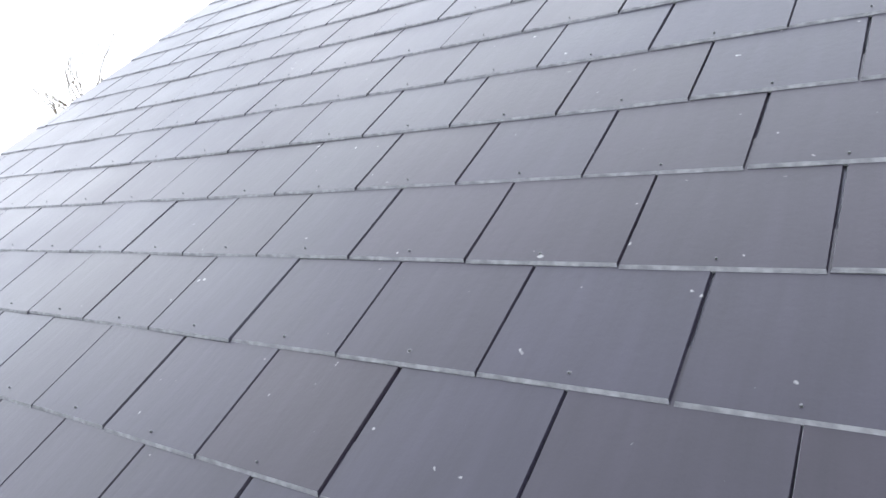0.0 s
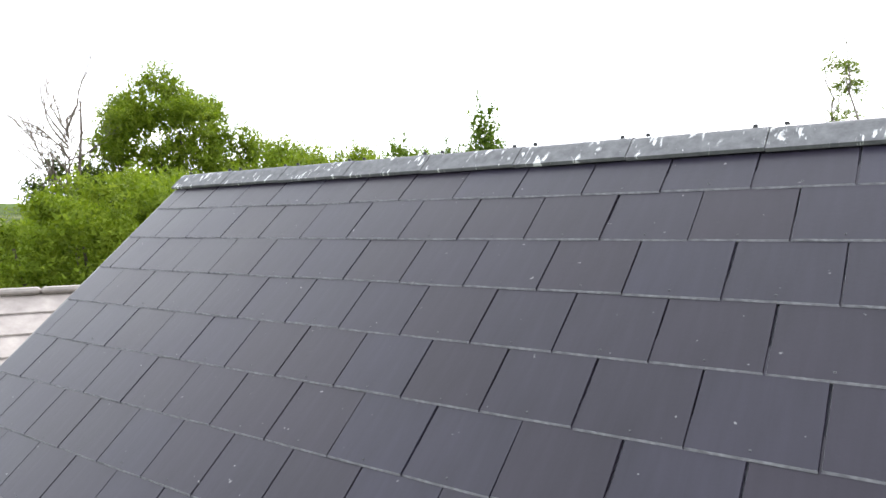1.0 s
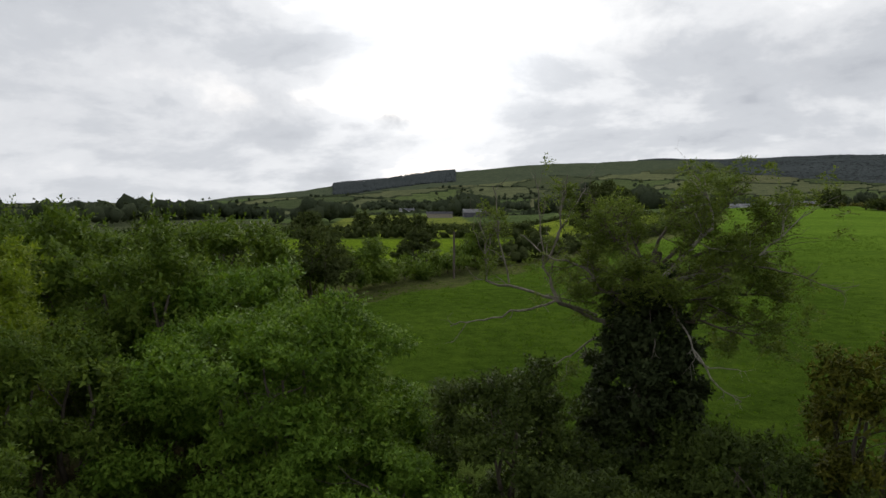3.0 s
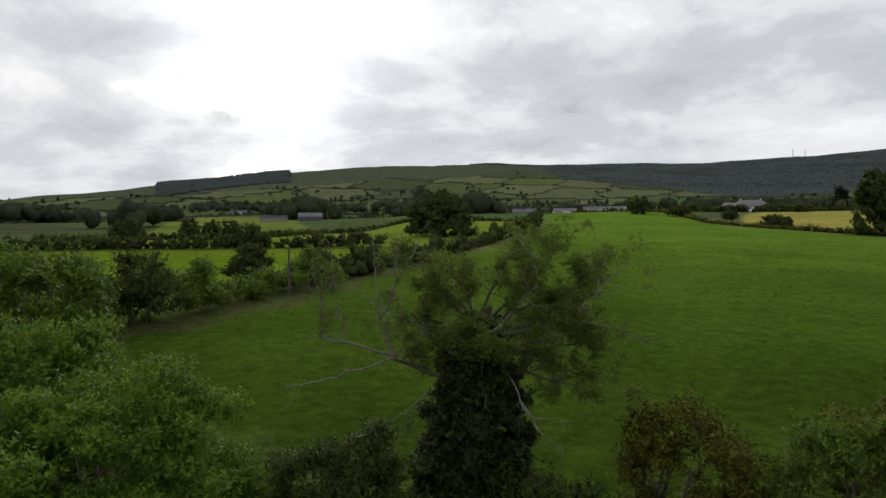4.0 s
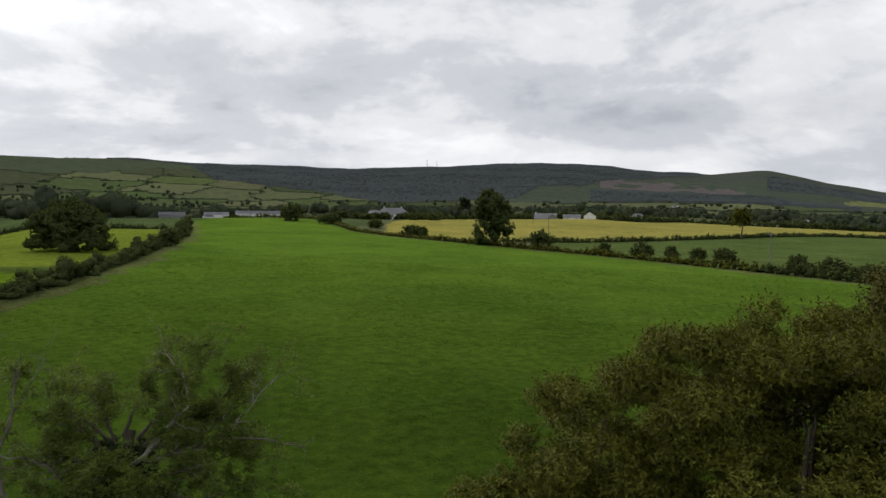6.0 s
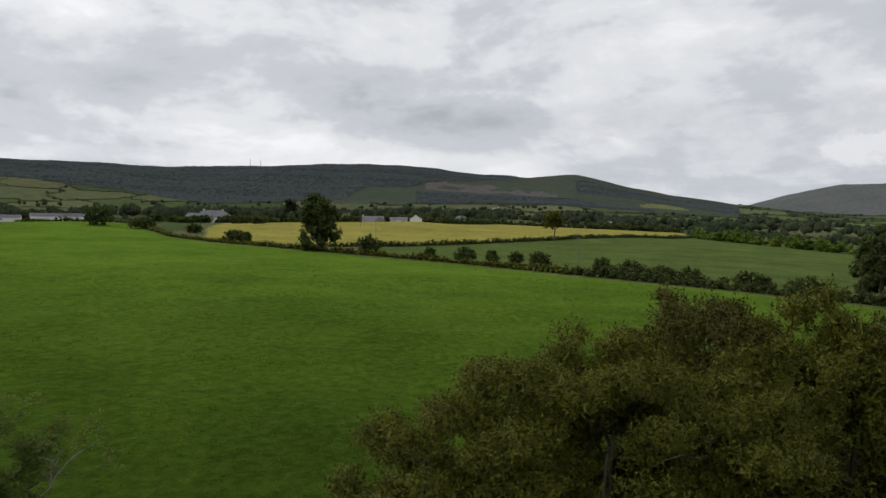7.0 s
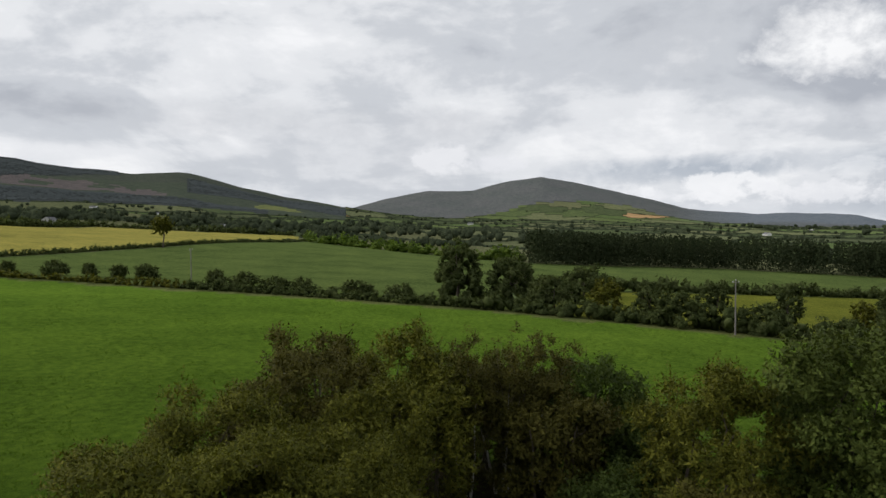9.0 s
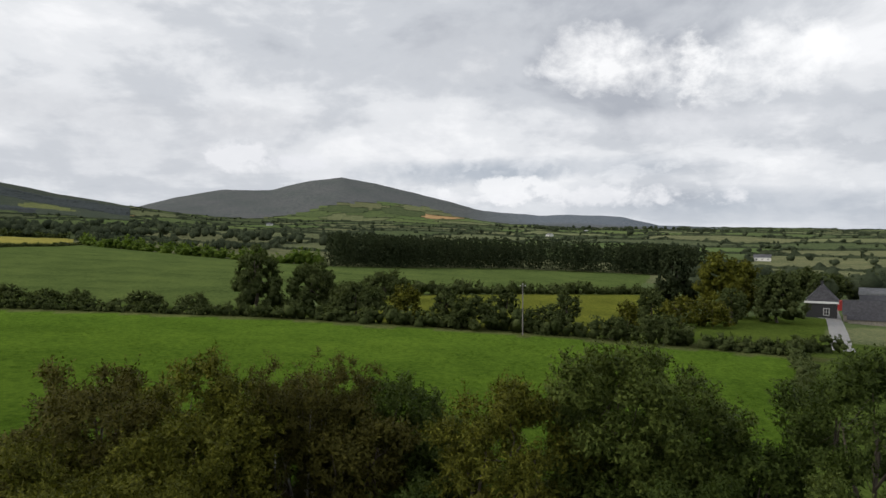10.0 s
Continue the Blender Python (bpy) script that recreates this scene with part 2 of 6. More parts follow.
def ground_mat():
    m = Mat("ground_cover")
    a = m.n("Attribute")
    a.attribute_name = "cover"
    w = m.world_place()
    blades = m.noise(w, 9.0, 5, 0.7)
    tuft = m.noise(w, 1.2, 6, 0.68)
    broad = m.noise(w, 0.05, 4, 0.55)
    drift = m.noise(w, 0.22, 4, 0.6)
    v = m.math("ADD", m.math("ADD", m.math("MULTIPLY", blades, 0.40), m.math("MULTIPLY", drift, 0.14)), m.math("ADD", m.math("MULTIPLY", tuft, 0.50), m.math("MULTIPLY", broad, 0.25)))
    c = m.mix(1.0, a.outputs["Color"], m.ramp(v, [(0.50, (0.45, 0.50, 0.50)), (0.645, (1.0, 1.0, 1.0)), (0.79, (1.65, 1.5, 1.4))]), "MULTIPLY")
    return m.done(c, 1.0, spec=0.0, normal=m.bump(m.math("ADD", blades, m.math("MULTIPLY", tuft, 1.6)), 0.8, 0.25))


def slate_mat():
    m = Mat("fibre_slate")
    info = m.n("ObjectInfo")
    w = m.world_place()
    fine = m.noise(w, 60, 5, 0.6)
    streak = m.noise(m.coord(), 9, 6, 0.65, (2.6, 0.3, 1))
    cloudy = m.noise(w, 1.6, 4, 0.6)
    v = m.math("ADD", m.math("MULTIPLY", streak, 0.5), m.math("MULTIPLY", cloudy, 0.5))
    base = m.ramp(v, [(0.3, (0.0100, 0.0087, 0.0140)), (0.7, (0.0246, 0.0208, 0.0325))])
    tone = m.math("ADD", m.math("MULTIPLY", info.outputs["Random"], 0.28), 0.86)
    c = m.mix(1.0, base, tone, "MULTIPLY")
    hue = m.ramp(info.outputs["Random"], [(0.0, (1.07, 0.985, 0.99)), (0.5, (1.0, 1.0, 1.0)), (1.0, (0.95, 1.01, 1.05))])
    c = m.mix(1.0, c, hue, "MULTIPLY")
    # specks of lichen and droppings
    sp = m.noise(w, 38, 2, 0.5)
    speck = m.ramp(sp, [(0.75, 0.0), (0.785, 1.0)])
    c = m.mix(m.math("MULTIPLY", speck, 0.35), c, (0.45, 0.45, 0.44))
    rough = m.math("ADD", m.math("MULTIPLY", cloudy, 0.22), 0.26)
    return m.done(c, rough, spec=0.33, normal=m.bump(m.math("ADD", m.math("MULTIPLY", fine, 0.5), streak), 0.16, 0.004))


def ridge_mat():
    m = Mat("ridge_concrete")
    w = m.world_place()
    g = m.noise(w, 24, 6, 0.65)
    drip = m.noise(w, 40, 4, 0.6, (1.0, 0.22, 0.22), 0.6)
    spot = m.noise(w, 15, 3, 0.5)
    low = m.noise(w, 2.0, 3)
    base = m.ramp(g, [(0.3, (0.080, 0.081, 0.086)), (0.7, (0.148, 0.149, 0.154))])
    white = m.math("MULTIPLY", m.ramp(drip, [(0.555, 0.0), (0.60, 1.0)]), m.ramp(m.math("ADD", spot, m.math("MULTIPLY", low, 0.5)), [(0.74, 0.0), (0.84, 1.0)]))
    c = m.mix(m.math("MULTIPLY", white, 0.9), base, (0.62, 0.63, 0.62))
    return m.done(c, 0.72, spec=0.4, normal=m.bump(g, 0.3, 0.005))


GROUND = ground_mat()
SLATE = slate_mat()
# rims paler than the slate face: the light they catch, painted in
SLATE_EDGE_LIT = plain_mat("lit_slate_edge", (0.085, 0.084, 0.096), (0.20, 0.198, 0.215), 45.0, 0.6, 0.3)
RIDGE = ridge_mat()
RENDER_WALL = plain_mat("painted_render", (0.62, 0.61, 0.58), (0.80, 0.79, 0.76), 3.0, 0.9)
RENDER_GREY = plain_mat("grey_render", (0.16, 0.16, 0.16), (0.26, 0.26, 0.25), 2.5, 0.9)
STONE_WALL = plain_mat("stone_wall", (0.16, 0.14, 0.12), (0.36, 0.32, 0.27), 4.0, 0.95, 0.6)
ROOF_FAR = plain_mat("slate_roof", (0.14, 0.14, 0.155), (0.25, 0.25, 0.27), 1.2, 0.6)
ROOF_BROWN = plain_mat("brown_roof_tile", (0.27, 0.235, 0.22), (0.42, 0.37, 0.34), 6.0, 0.8)
TILE_CAP = plain_mat("brown_ridge_cap", (0.16, 0.14, 0.13), (0.26, 0.23, 0.21), 6.0, 0.8)
ROOF_PALE = plain_mat("pale_slate_roof", (0.27, 0.27, 0.28), (0.40, 0.40, 0.415), 1.2, 0.6)
ROOF_OLD = plain_mat("old_slate_roof", (0.075, 0.073, 0.080), (0.15, 0.145, 0.155), 1.6, 0.7)
WALL_DARK = plain_mat("dark_pebble_dash", (0.030, 0.030, 0.032), (0.065, 0.064, 0.066), 5.0, 0.9, 0.4)
TIN = plain_mat("galvanised_sheet", (0.20, 0.205, 0.22), (0.32, 0.325, 0.34), 0.8, 0.75, 0.1, None, 0.2)
TIN_DARK = plain_mat("dark_sheet", (0.06, 0.06, 0.075), (0.11, 0.11, 0.13), 0.8, 0.85)
RED = plain_mat("red_paint", (0.35, 0.02, 0.02), (0.50, 0.04, 0.03), 2.0, 0.5)
GLASS = plain_mat("window_glass", (0.02, 0.022, 0.025), (0.035, 0.038, 0.042), 1.0, 0.08, 0.0, None, 0.0, 0.8)
WHITE = plain_mat("white_paint", (0.70, 0.70, 0.68), (0.82, 0.82, 0.80), 5.0, 0.6, 0.05)
LEAD = plain_mat("rivet_metal", (0.06, 0.06, 0.066), (0.14, 0.14, 0.145), 80.0, 0.5, 0.1, None, 0.3)
RUBBER = plain_mat("dark_fixing", (0.015, 0.015, 0.017), (0.03, 0.03, 0.032), 40.0, 0.6)
POLE_WOOD = plain_mat("weathered_pole", (0.12, 0.11, 0.10), (0.26, 0.24, 0.22), 3.0, 0.9, 0.3, (1, 1, 0.1))
GRAVEL = plain_mat("pale_concrete_lane", (0.22, 0.213, 0.20), (0.33, 0.322, 0.305), 1.5, 0.95, 0.2)

# ================= helpers of the build =================
rng = np.random.default_rng(11)


def mesh_np(name, verts, faces, mats, smooth=False):
    """A mesh from numpy arrays; faces all of one size."""
    me = bpy.data.meshes.new(name)
    v, f = np.asarray(verts, np.float32), np.asarray(faces, np.int32)
    k = f.shape[1]
    me.vertices.add(len(v)), me.loops.add(f.size), me.polygons.add(len(f))
    me.vertices.foreach_set("co", v.ravel())
    me.loops.foreach_set("vertex_index", f.ravel())
    me.polygons.foreach_set("loop_start", np.arange(0, f.size, k, dtype=np.int32))
    if smooth:
        me.polygons.foreach_set("use_smooth", np.ones(len(f), bool))
    for m in mats if isinstance(mats, (list, tuple)) else (mats,):
        me.materials.append(m)
    me.update(calc_edges=True)
    return me


def child(name, me, parent=None, label=""):
    ob = new(name, me)
    ob.parent = parent
    return tagged(ob, label)


def part(name, bm, material, parent, label="", smooth=False):
    me = bpy.data.meshes.new(name)
    bm.to_mesh(me)
    bm.free()
    me.materials.append(material)
    if smooth:
        for p in me.polygons:
            p.use_smooth = True
    return child(name, me, parent, label)


def thing(name, place, label, category, group="", turn=0.0, kind=""):
    ob = new(name)
    ob.empty_display_size = 0.2
    ob.matrix_basis = pose(*place, 0, 0, turn)
    return tagged(ob, label, category, group, kind)


def box(bm, lo, hi, bevel=0.0):
    r = bmesh.ops.create_cube(bm, size=1.0)
    for v in r["verts"]:
        v.co = Vector([lo[i] + (v.co[i] + 0.5) * (hi[i] - lo[i]) for i in range(3)])
    if bevel:
        bmesh.ops.bevel(bm, geom=list({e for v in r["verts"] for e in v.link_edges}), offset=bevel, segments=1, affect="EDGES")


def tubes(paths, sides=6):
    """Tapered limbs: each path is a list of (x, y, z, radius)."""
    vs, fs, base = [], [], 0
    ang = np.linspace(0, 2 * np.pi, sides, endpoint=False)
    for p in paths:
        p = np.asarray(p, float)
        c, r = p[:, :3], p[:, 3]
        d = np.gradient(c, axis=0)
        d /= np.linalg.norm(d, axis=1)[:, None] + 1e-9
        ref = np.where(np.abs(d[:, 2:3]) > 0.9, np.array([[1.0, 0, 0]]), np.array([[0, 0, 1.0]]))
        a = np.cross(d, ref)
        a /= np.linalg.norm(a, axis=1)[:, None] + 1e-9
        b = np.cross(d, a)
        ring = c[:, None] + r[:, None, None] * (np.cos(ang)[None, :, None] * a[:, None] + np.sin(ang)[None, :, None] * b[:, None])
        vs.append(ring.reshape(-1, 3))
        n = len(p)
        i = np.arange(n - 1)[:, None] * sides + np.arange(sides)[None]
        j = np.arange(n - 1)[:, None] * sides + (np.arange(sides)[None] + 1) % sides
        fs.append(np.stack([i, j, j + sides, i + sides], -1).reshape(-1, 4) + base)
        base += n * sides
    return np.concatenate(vs), np.concatenate(fs)


def branch(start, way, length, radius, wander=0.25, steps=7, lift=0.0, tip=0.25):
    """One limb that wanders and tapers."""
    p, d, out = np.array(start, float), np.array(way, float), []
    d /= np.linalg.norm(d)
    for k in range(steps + 1):
        out.append((*p, radius * (1 - (1 - tip) * k / steps)))
        d = d + rng.normal(0, wander, 3) + np.array([0, 0, lift])
        d /= np.linalg.norm(d)
        p = p + d * length / steps
    return out


def bough(start, way, length, radius, depth, wander=0.25, lift=0.05, spread=0.8, kids=(2, 4)):
    """A limb with its side branches."""
    main = branch(start, way, length, radius, wander, 7, lift)
    res = [main]
    if depth > 0:
        for _ in range(int(rng.integers(kids[0], kids[1] + 1))):
            k = int(rng.integers(2, len(main) - 1))
            d = np.array(main[k + 1][:3]) - np.array(main[k][:3])
            d = d / (np.linalg.norm(d) + 1e-9) + rng.normal(0, spread, 3)
            res += bough(main[k][:3], d, length * rng.uniform(0.4, 0.68), main[k][3] * 0.68, depth - 1, wander, lift, spread, kids)
    return res


def leaf_cloud(centres, size, tilt_out, spread=0.9, slim=0.55):
    """One folded leaf at each centre, turned about the given outward ways."""
    n = len(centres)
    out = tilt_out + rng.normal(0, spread, (n, 3))
    out /= np.linalg.norm(out, axis=1)[:, None] + 1e-9
    t = np.cross(out, rng.normal(0, 1, (n, 3)))
    t /= np.linalg.norm(t, axis=1)[:, None] + 1e-9
    s = np.cross(out, t)
    z = size * rng.uniform(0.6, 1.35, (n, 1))
    v = np.empty((n, 4, 3))
    v[:, 0], v[:, 2] = centres - t * z, centres + t * z
    v[:, 1], v[:, 3] = centres + s * z * slim + out * z * 0.25, centres - s * z * slim + out * z * 0.25
    return v.reshape(-1, 3), np.arange(4 * n).reshape(n, 4)


def lobes(rx, ry, rz, count, lobe=0.42):
    """Uneven round masses over an egg-shaped crown: rows of centre and radii."""
    k = np.arange(count) + 0.5
    phi, th = np.arccos(1 - 1.75 * k / count), np.pi * (1 + 5 ** 0.5) * k + rng.uniform(0, 6)
    d = np.stack([np.cos(th) * np.sin(phi), np.sin(th) * np.sin(phi), np.cos(phi)], 1)
    c = d * np.array([rx, ry, rz]) * rng.uniform(0.45, 0.82, (count, 1))
    r = np.array([rx, ry, rz]) * lobe * rng.uniform(0.65, 1.25, (count, 1))
    return np.concatenate([c, r], 1)


# ================= the lie of the land =================
AZ = np.array([-180, -140, -90, -40, -22, -8, 9, 19, 29, 45, 57, 66, 76, 90, 110, 127, 150, 180.0])
Z450 = np.array([-15.3, -10.1, -0.8, 5.0, 7.0, 8.5, 11.2, 13, 12.3, 13.2, 6.5, 1.4, -3.7, -9.5, -15.3, -17.2, -17.8, -15.3])
Z800 = np.array([-10.8, -8.1, 2.5, 10.5, 14.5, 18.5, 19.8, 21.1, 22.5, 22.5, 15.8, 10.5, 3.8, -4.1, -10.8, -12.1, -12.1, -10.8])
Z1200 = np.array([-1.9, 0.5, 10.1, 24.5, 29.3, 31.7, 34.1, 34.1, 34.1, 34.1, 29.3, 24.5, 14.9, 5.3, -1.9, -3.1, -3.1, -1.9])
RIDGE_AZ = np.array([-180, -60, -34.8, -27.7, -22.5, -17, -8, 0, 9, 17, 26, 30, 34, 41, 46.5, 50, 54.0, 55.8, 57.0, 58.0, 59.2, 61, 65.4, 71, 76, 90, 104, 127, 180.0])
RIDGE_EL = np.array([1.0, 1.5, 1.65, 1.9, 2.55, 3.3, 4.4, 5.0, 5.1, 4.95, 4.8, 4.95, 5.1, 5.3, 4.95, 4.45, 4.2, 4.33, 4.37, 4.28, 4.02, 3.55, 2.55, 1.7, 1.0, 0.6, 0.2, -0.1, 0.5])
RIDGE_R = np.array([2500, 2200, 2000, 2000, 2100, 2200, 2500, 2700, 2800, 2900, 3000, 3000, 3000, 3200, 3300, 3400, 3400, 3400, 3400, 3400, 3350, 3300, 3200, 3000, 2800, 2600, 2600, 2600, 2500.0])
PEAK_AZ = np.array([-180, 60, 66, 70.5, 73.5, 76.8, 80.4, 83.5, 86, 89.4, 93.2, 97.4, 102, 104.3, 108.7, 111.4, 115, 121, 127, 180.0])
PEAK_EL = np.array([0.3, 0.5, 0.9, 1.62, 2.5, 3.08, 3.12, 3.88, 4.17, 3.52, 2.62, 1.52, 1.1, 1.2, 0.98, 0.3, 0.16, 0.1, -0.02, 0.3])
R_FAR = 4600.0
MOOR_AZ, MOOR_Q = [-46, -28, -20, -9, 6, 11, 14], [1.3, 0.9, 0.80, 0.72, 0.72, 0.78, 0.78]
HEATH_AZ, HEATH_LO = [60, 72, 80, 84, 88, 93, 97, 104, 112], [0.60, 0.62, 0.66, 0.72, 0.76, 0.78, 0.72, 0.62, 0.60]


def bearing(x, y):
    """Degrees clockwise from the direction in which the land's tables begin."""
    return (np.degrees(np.arctan2(x, y)) + 1.6 + 180) % 360 - 180


def field_plane(x, y):
    return -4.67 - 0.01203 * x + 0.04636 * y


def land(x, y):
    """Height of the ground."""
    x, y = np.asarray(x, float), np.asarray(y, float)
    r, az = np.hypot(x, y) + 1e-6, bearing(x, y)

    def step(a, b, v):
        t = np.clip((v - a) / (b - a), 0, 1)
        return t * t * (3 - 2 * t)

    z = field_plane(np.clip(x, -380, 450), np.clip(y, -380, 450))
    # a shallow valley west of the pasture
    z = z - np.interp(r, [125, 150, 200, 300, 450], [0, 0.8, 3.0, 6.0, 6.0]) * (1 - step(-3, 4, az)) * step(-80, -50, az)
    z = z + (np.interp(az, AZ, Z450) - z) * step(250, 450, r)
    z = z + (np.interp(az, AZ, Z800) - z) * step(450, 800, r)
    z = z + (np.interp(az, AZ, Z1200) - z) * step(800, 1200, r)
    rr, el = np.interp(az, RIDGE_AZ, RIDGE_R), np.interp(az, RIDGE_AZ, RIDGE_EL)
    top = 4.0 + rr * np.tan(np.radians(el))
    t = np.clip((r - 1200) / (rr - 1200), 0, 1)
    z = z + (top - z) * (0.45 * t + 0.55 * t * t * (3 - 2 * t))
    peak = 6.0 + R_FAR * np.tan(np.radians(np.interp(az, PEAK_AZ, PEAK_EL)))
    back = np.where(r > rr, step(0, 1, (r - rr) / (R_FAR - rr + 1)), 0)
    z = np.where(r > rr, top + (peak - top) * back, z)
    z = z - 0.3 * np.exp(-((x - 1) ** 2 + (y + 7) ** 2) / 60)
    w = step(500, 1200, r)
    return z + w * (np.sin(x * 0.011 + 1.3) * np.cos(y * 0.013) * 4.0 + np.sin(x * 0.031) * np.sin(y * 0.027 + 2) * 1.5)


def inside(poly, x, y):
    res = np.zeros(np.shape(x), bool)
    for (x0, y0), (x1, y1) in zip(poly, poly[1:] + poly[:1]):
        hit = ((y0 > y) != (y1 > y)) & (x < (x1 - x0) * (y - y0) / (y1 - y0 + 1e-12) + x0)
        res ^= hit
    return res


PASTURE = [(-17, 42), (-14, 50), (-6, 68), (4, 92), (17, 127), (42, 207), (62, 307), (96, 384), (131, 347), (111, 247), (111, 215), (121, 167), (128, 126), (132, 87), (135, 58), (135, 27), (133, 4), (129, -18), (123, -39), (117, -55), (112, -66), (72, -44), (26, -17), (8, 13), (-11, 28)]
BARLEY = [(116, 232), (140, 194), (155, 189), (269, 192), (472, 217), (545, 259), (445, 371), (316, 325), (271, 366), (218, 387), (159, 310)]
CROP = [(133, 158), (154, 186), (268, 188), (470, 214), (388, 95), (372, 40), (402, -8), (432, -62), (419, -149), (304, -104), (259, -67), (220, -17), (191, 19), (153, 34), (143, 90)]
MEADOW = [(135, 2), (153, 10), (190, 14), (206, -3), (230, -45), (253, -94), (190, -76), (136, -43), (129, -28)]
LEFT_A = [(-59, 63), (-21, 66), (-11, 72), (0, 97), (3, 106), (-3, 114), (-66, 101)]
LEFT_B = [(-67, 107), (-12, 119), (8, 122), (17, 147), (33, 199), (41, 247), (4, 250), (-27, 225), (-38, 165), (-62, 143)]
THICKET = [(13, 12), (22, 16), (34, 18), (47, 17), (47, 2), (44, -8), (41, -22), (36, -30), (22, -26), (16, -12), (13, 0)]
BACKYARD = [(-20, 8), (-14, 4), (-8, 5), (0, 6), (14, 6), (13, 12), (4, 13.5), (-4, 15), (-9, 19), (-14, 15.5), (-19, 18)]
VERGE_WEST = [(-17, 45), (-8, 68), (2.3, 92), (16.5, 128), (41, 207), (61, 306)]
VERGE_EAST = [(123, 167), (131, 130), (134, 89), (137, 58), (137.5, 27), (134, 4), (130.5, -18), (124.5, -39), (118, -55), (112.5, -67)]
GARDEN = [(121, -56), (150, -58), (186, -98), (184, -116), (129, -82)]
LEFT_C = [(-183, 632), (-121, 621), (-80, 480), (-50, 338), (-32, 267), (-34, 205), (-44, 172), (-64, 152), (-96, 277)]


def far_fields(x, y):
    """Which of the small far fields a place lies in, and a random number for each field."""
    u, v = x + 40 * np.sin(y * 0.006), y + 40 * np.sin(x * 0.005 + 1)
    ca, sa = math.cos(0.5), math.sin(0.5)
    u, v = (u * ca - v * sa) / 175.0, (u * sa + v * ca) / 215.0
    iu, iv = np.floor(u), np.floor(v)
    best, ident = np.full(np.shape(u), 1e9), np.zeros(np.shape(u))

    def h(a, b, k):
        s = np.sin(a * 127.1 + b * 311.7 + k * 74.7) * 43758.5453
        return s - np.floor(s)

    for du in (-1, 0, 1):
        for dv in (-1, 0, 1):
            a, b = iu + du, iv + dv
            d = np.maximum(abs(a + 0.5 + 0.6 * (h(a, b, 1) - 0.5) - u), abs(b + 0.5 + 0.6 * (h(a, b, 2) - 0.5) - v))
            ident = np.where(d < best, h(a, b, 3), ident)
            best = np.minimum(d, best)
    return ident


def forest_zone(x, y):
    """Conifer plantation on the far hills."""
    r, az = np.hypot(x, y), bearing(x, y)
    rr = np.interp(az, RIDGE_AZ, RIDGE_R)
    q = r / rr
    low = np.interp(az, [10, 13, 14.7, 17.5, 20.2, 22.5, 24.7, 27.8, 33, 38.7, 41, 44, 46, 48.5, 53], [0.93, 0.86, 0.70, 0.665, 0.64, 0.625, 0.565, 0.50, 0.52, 0.51, 0.61, 0.62, 0.67, 0.72, 0.80])
    a = (az > -17.3) & (az < -7.4) & (q > 0.78) & (q < 1.0)
    b = (az > 10) & (az < 53) & (q > low) & (q < 1.02)
    c = (az >= 45) & (az < 64) & (q > 0.47) & (q < 0.59 - np.clip(az - 47, 0, 20) * 0.004)
    d = (q < 1.02) & ((az > 7.3) & (az <= 10) & (q > 0.93) | (az > 2.4) & (az < 6.6) & (q > 0.985) & (np.sin(az * 14) > 0.6))
    e = (az > 58) & (az < 70) & (q > 0.62) & (q < 0.78)
    return a | b | c | d | e


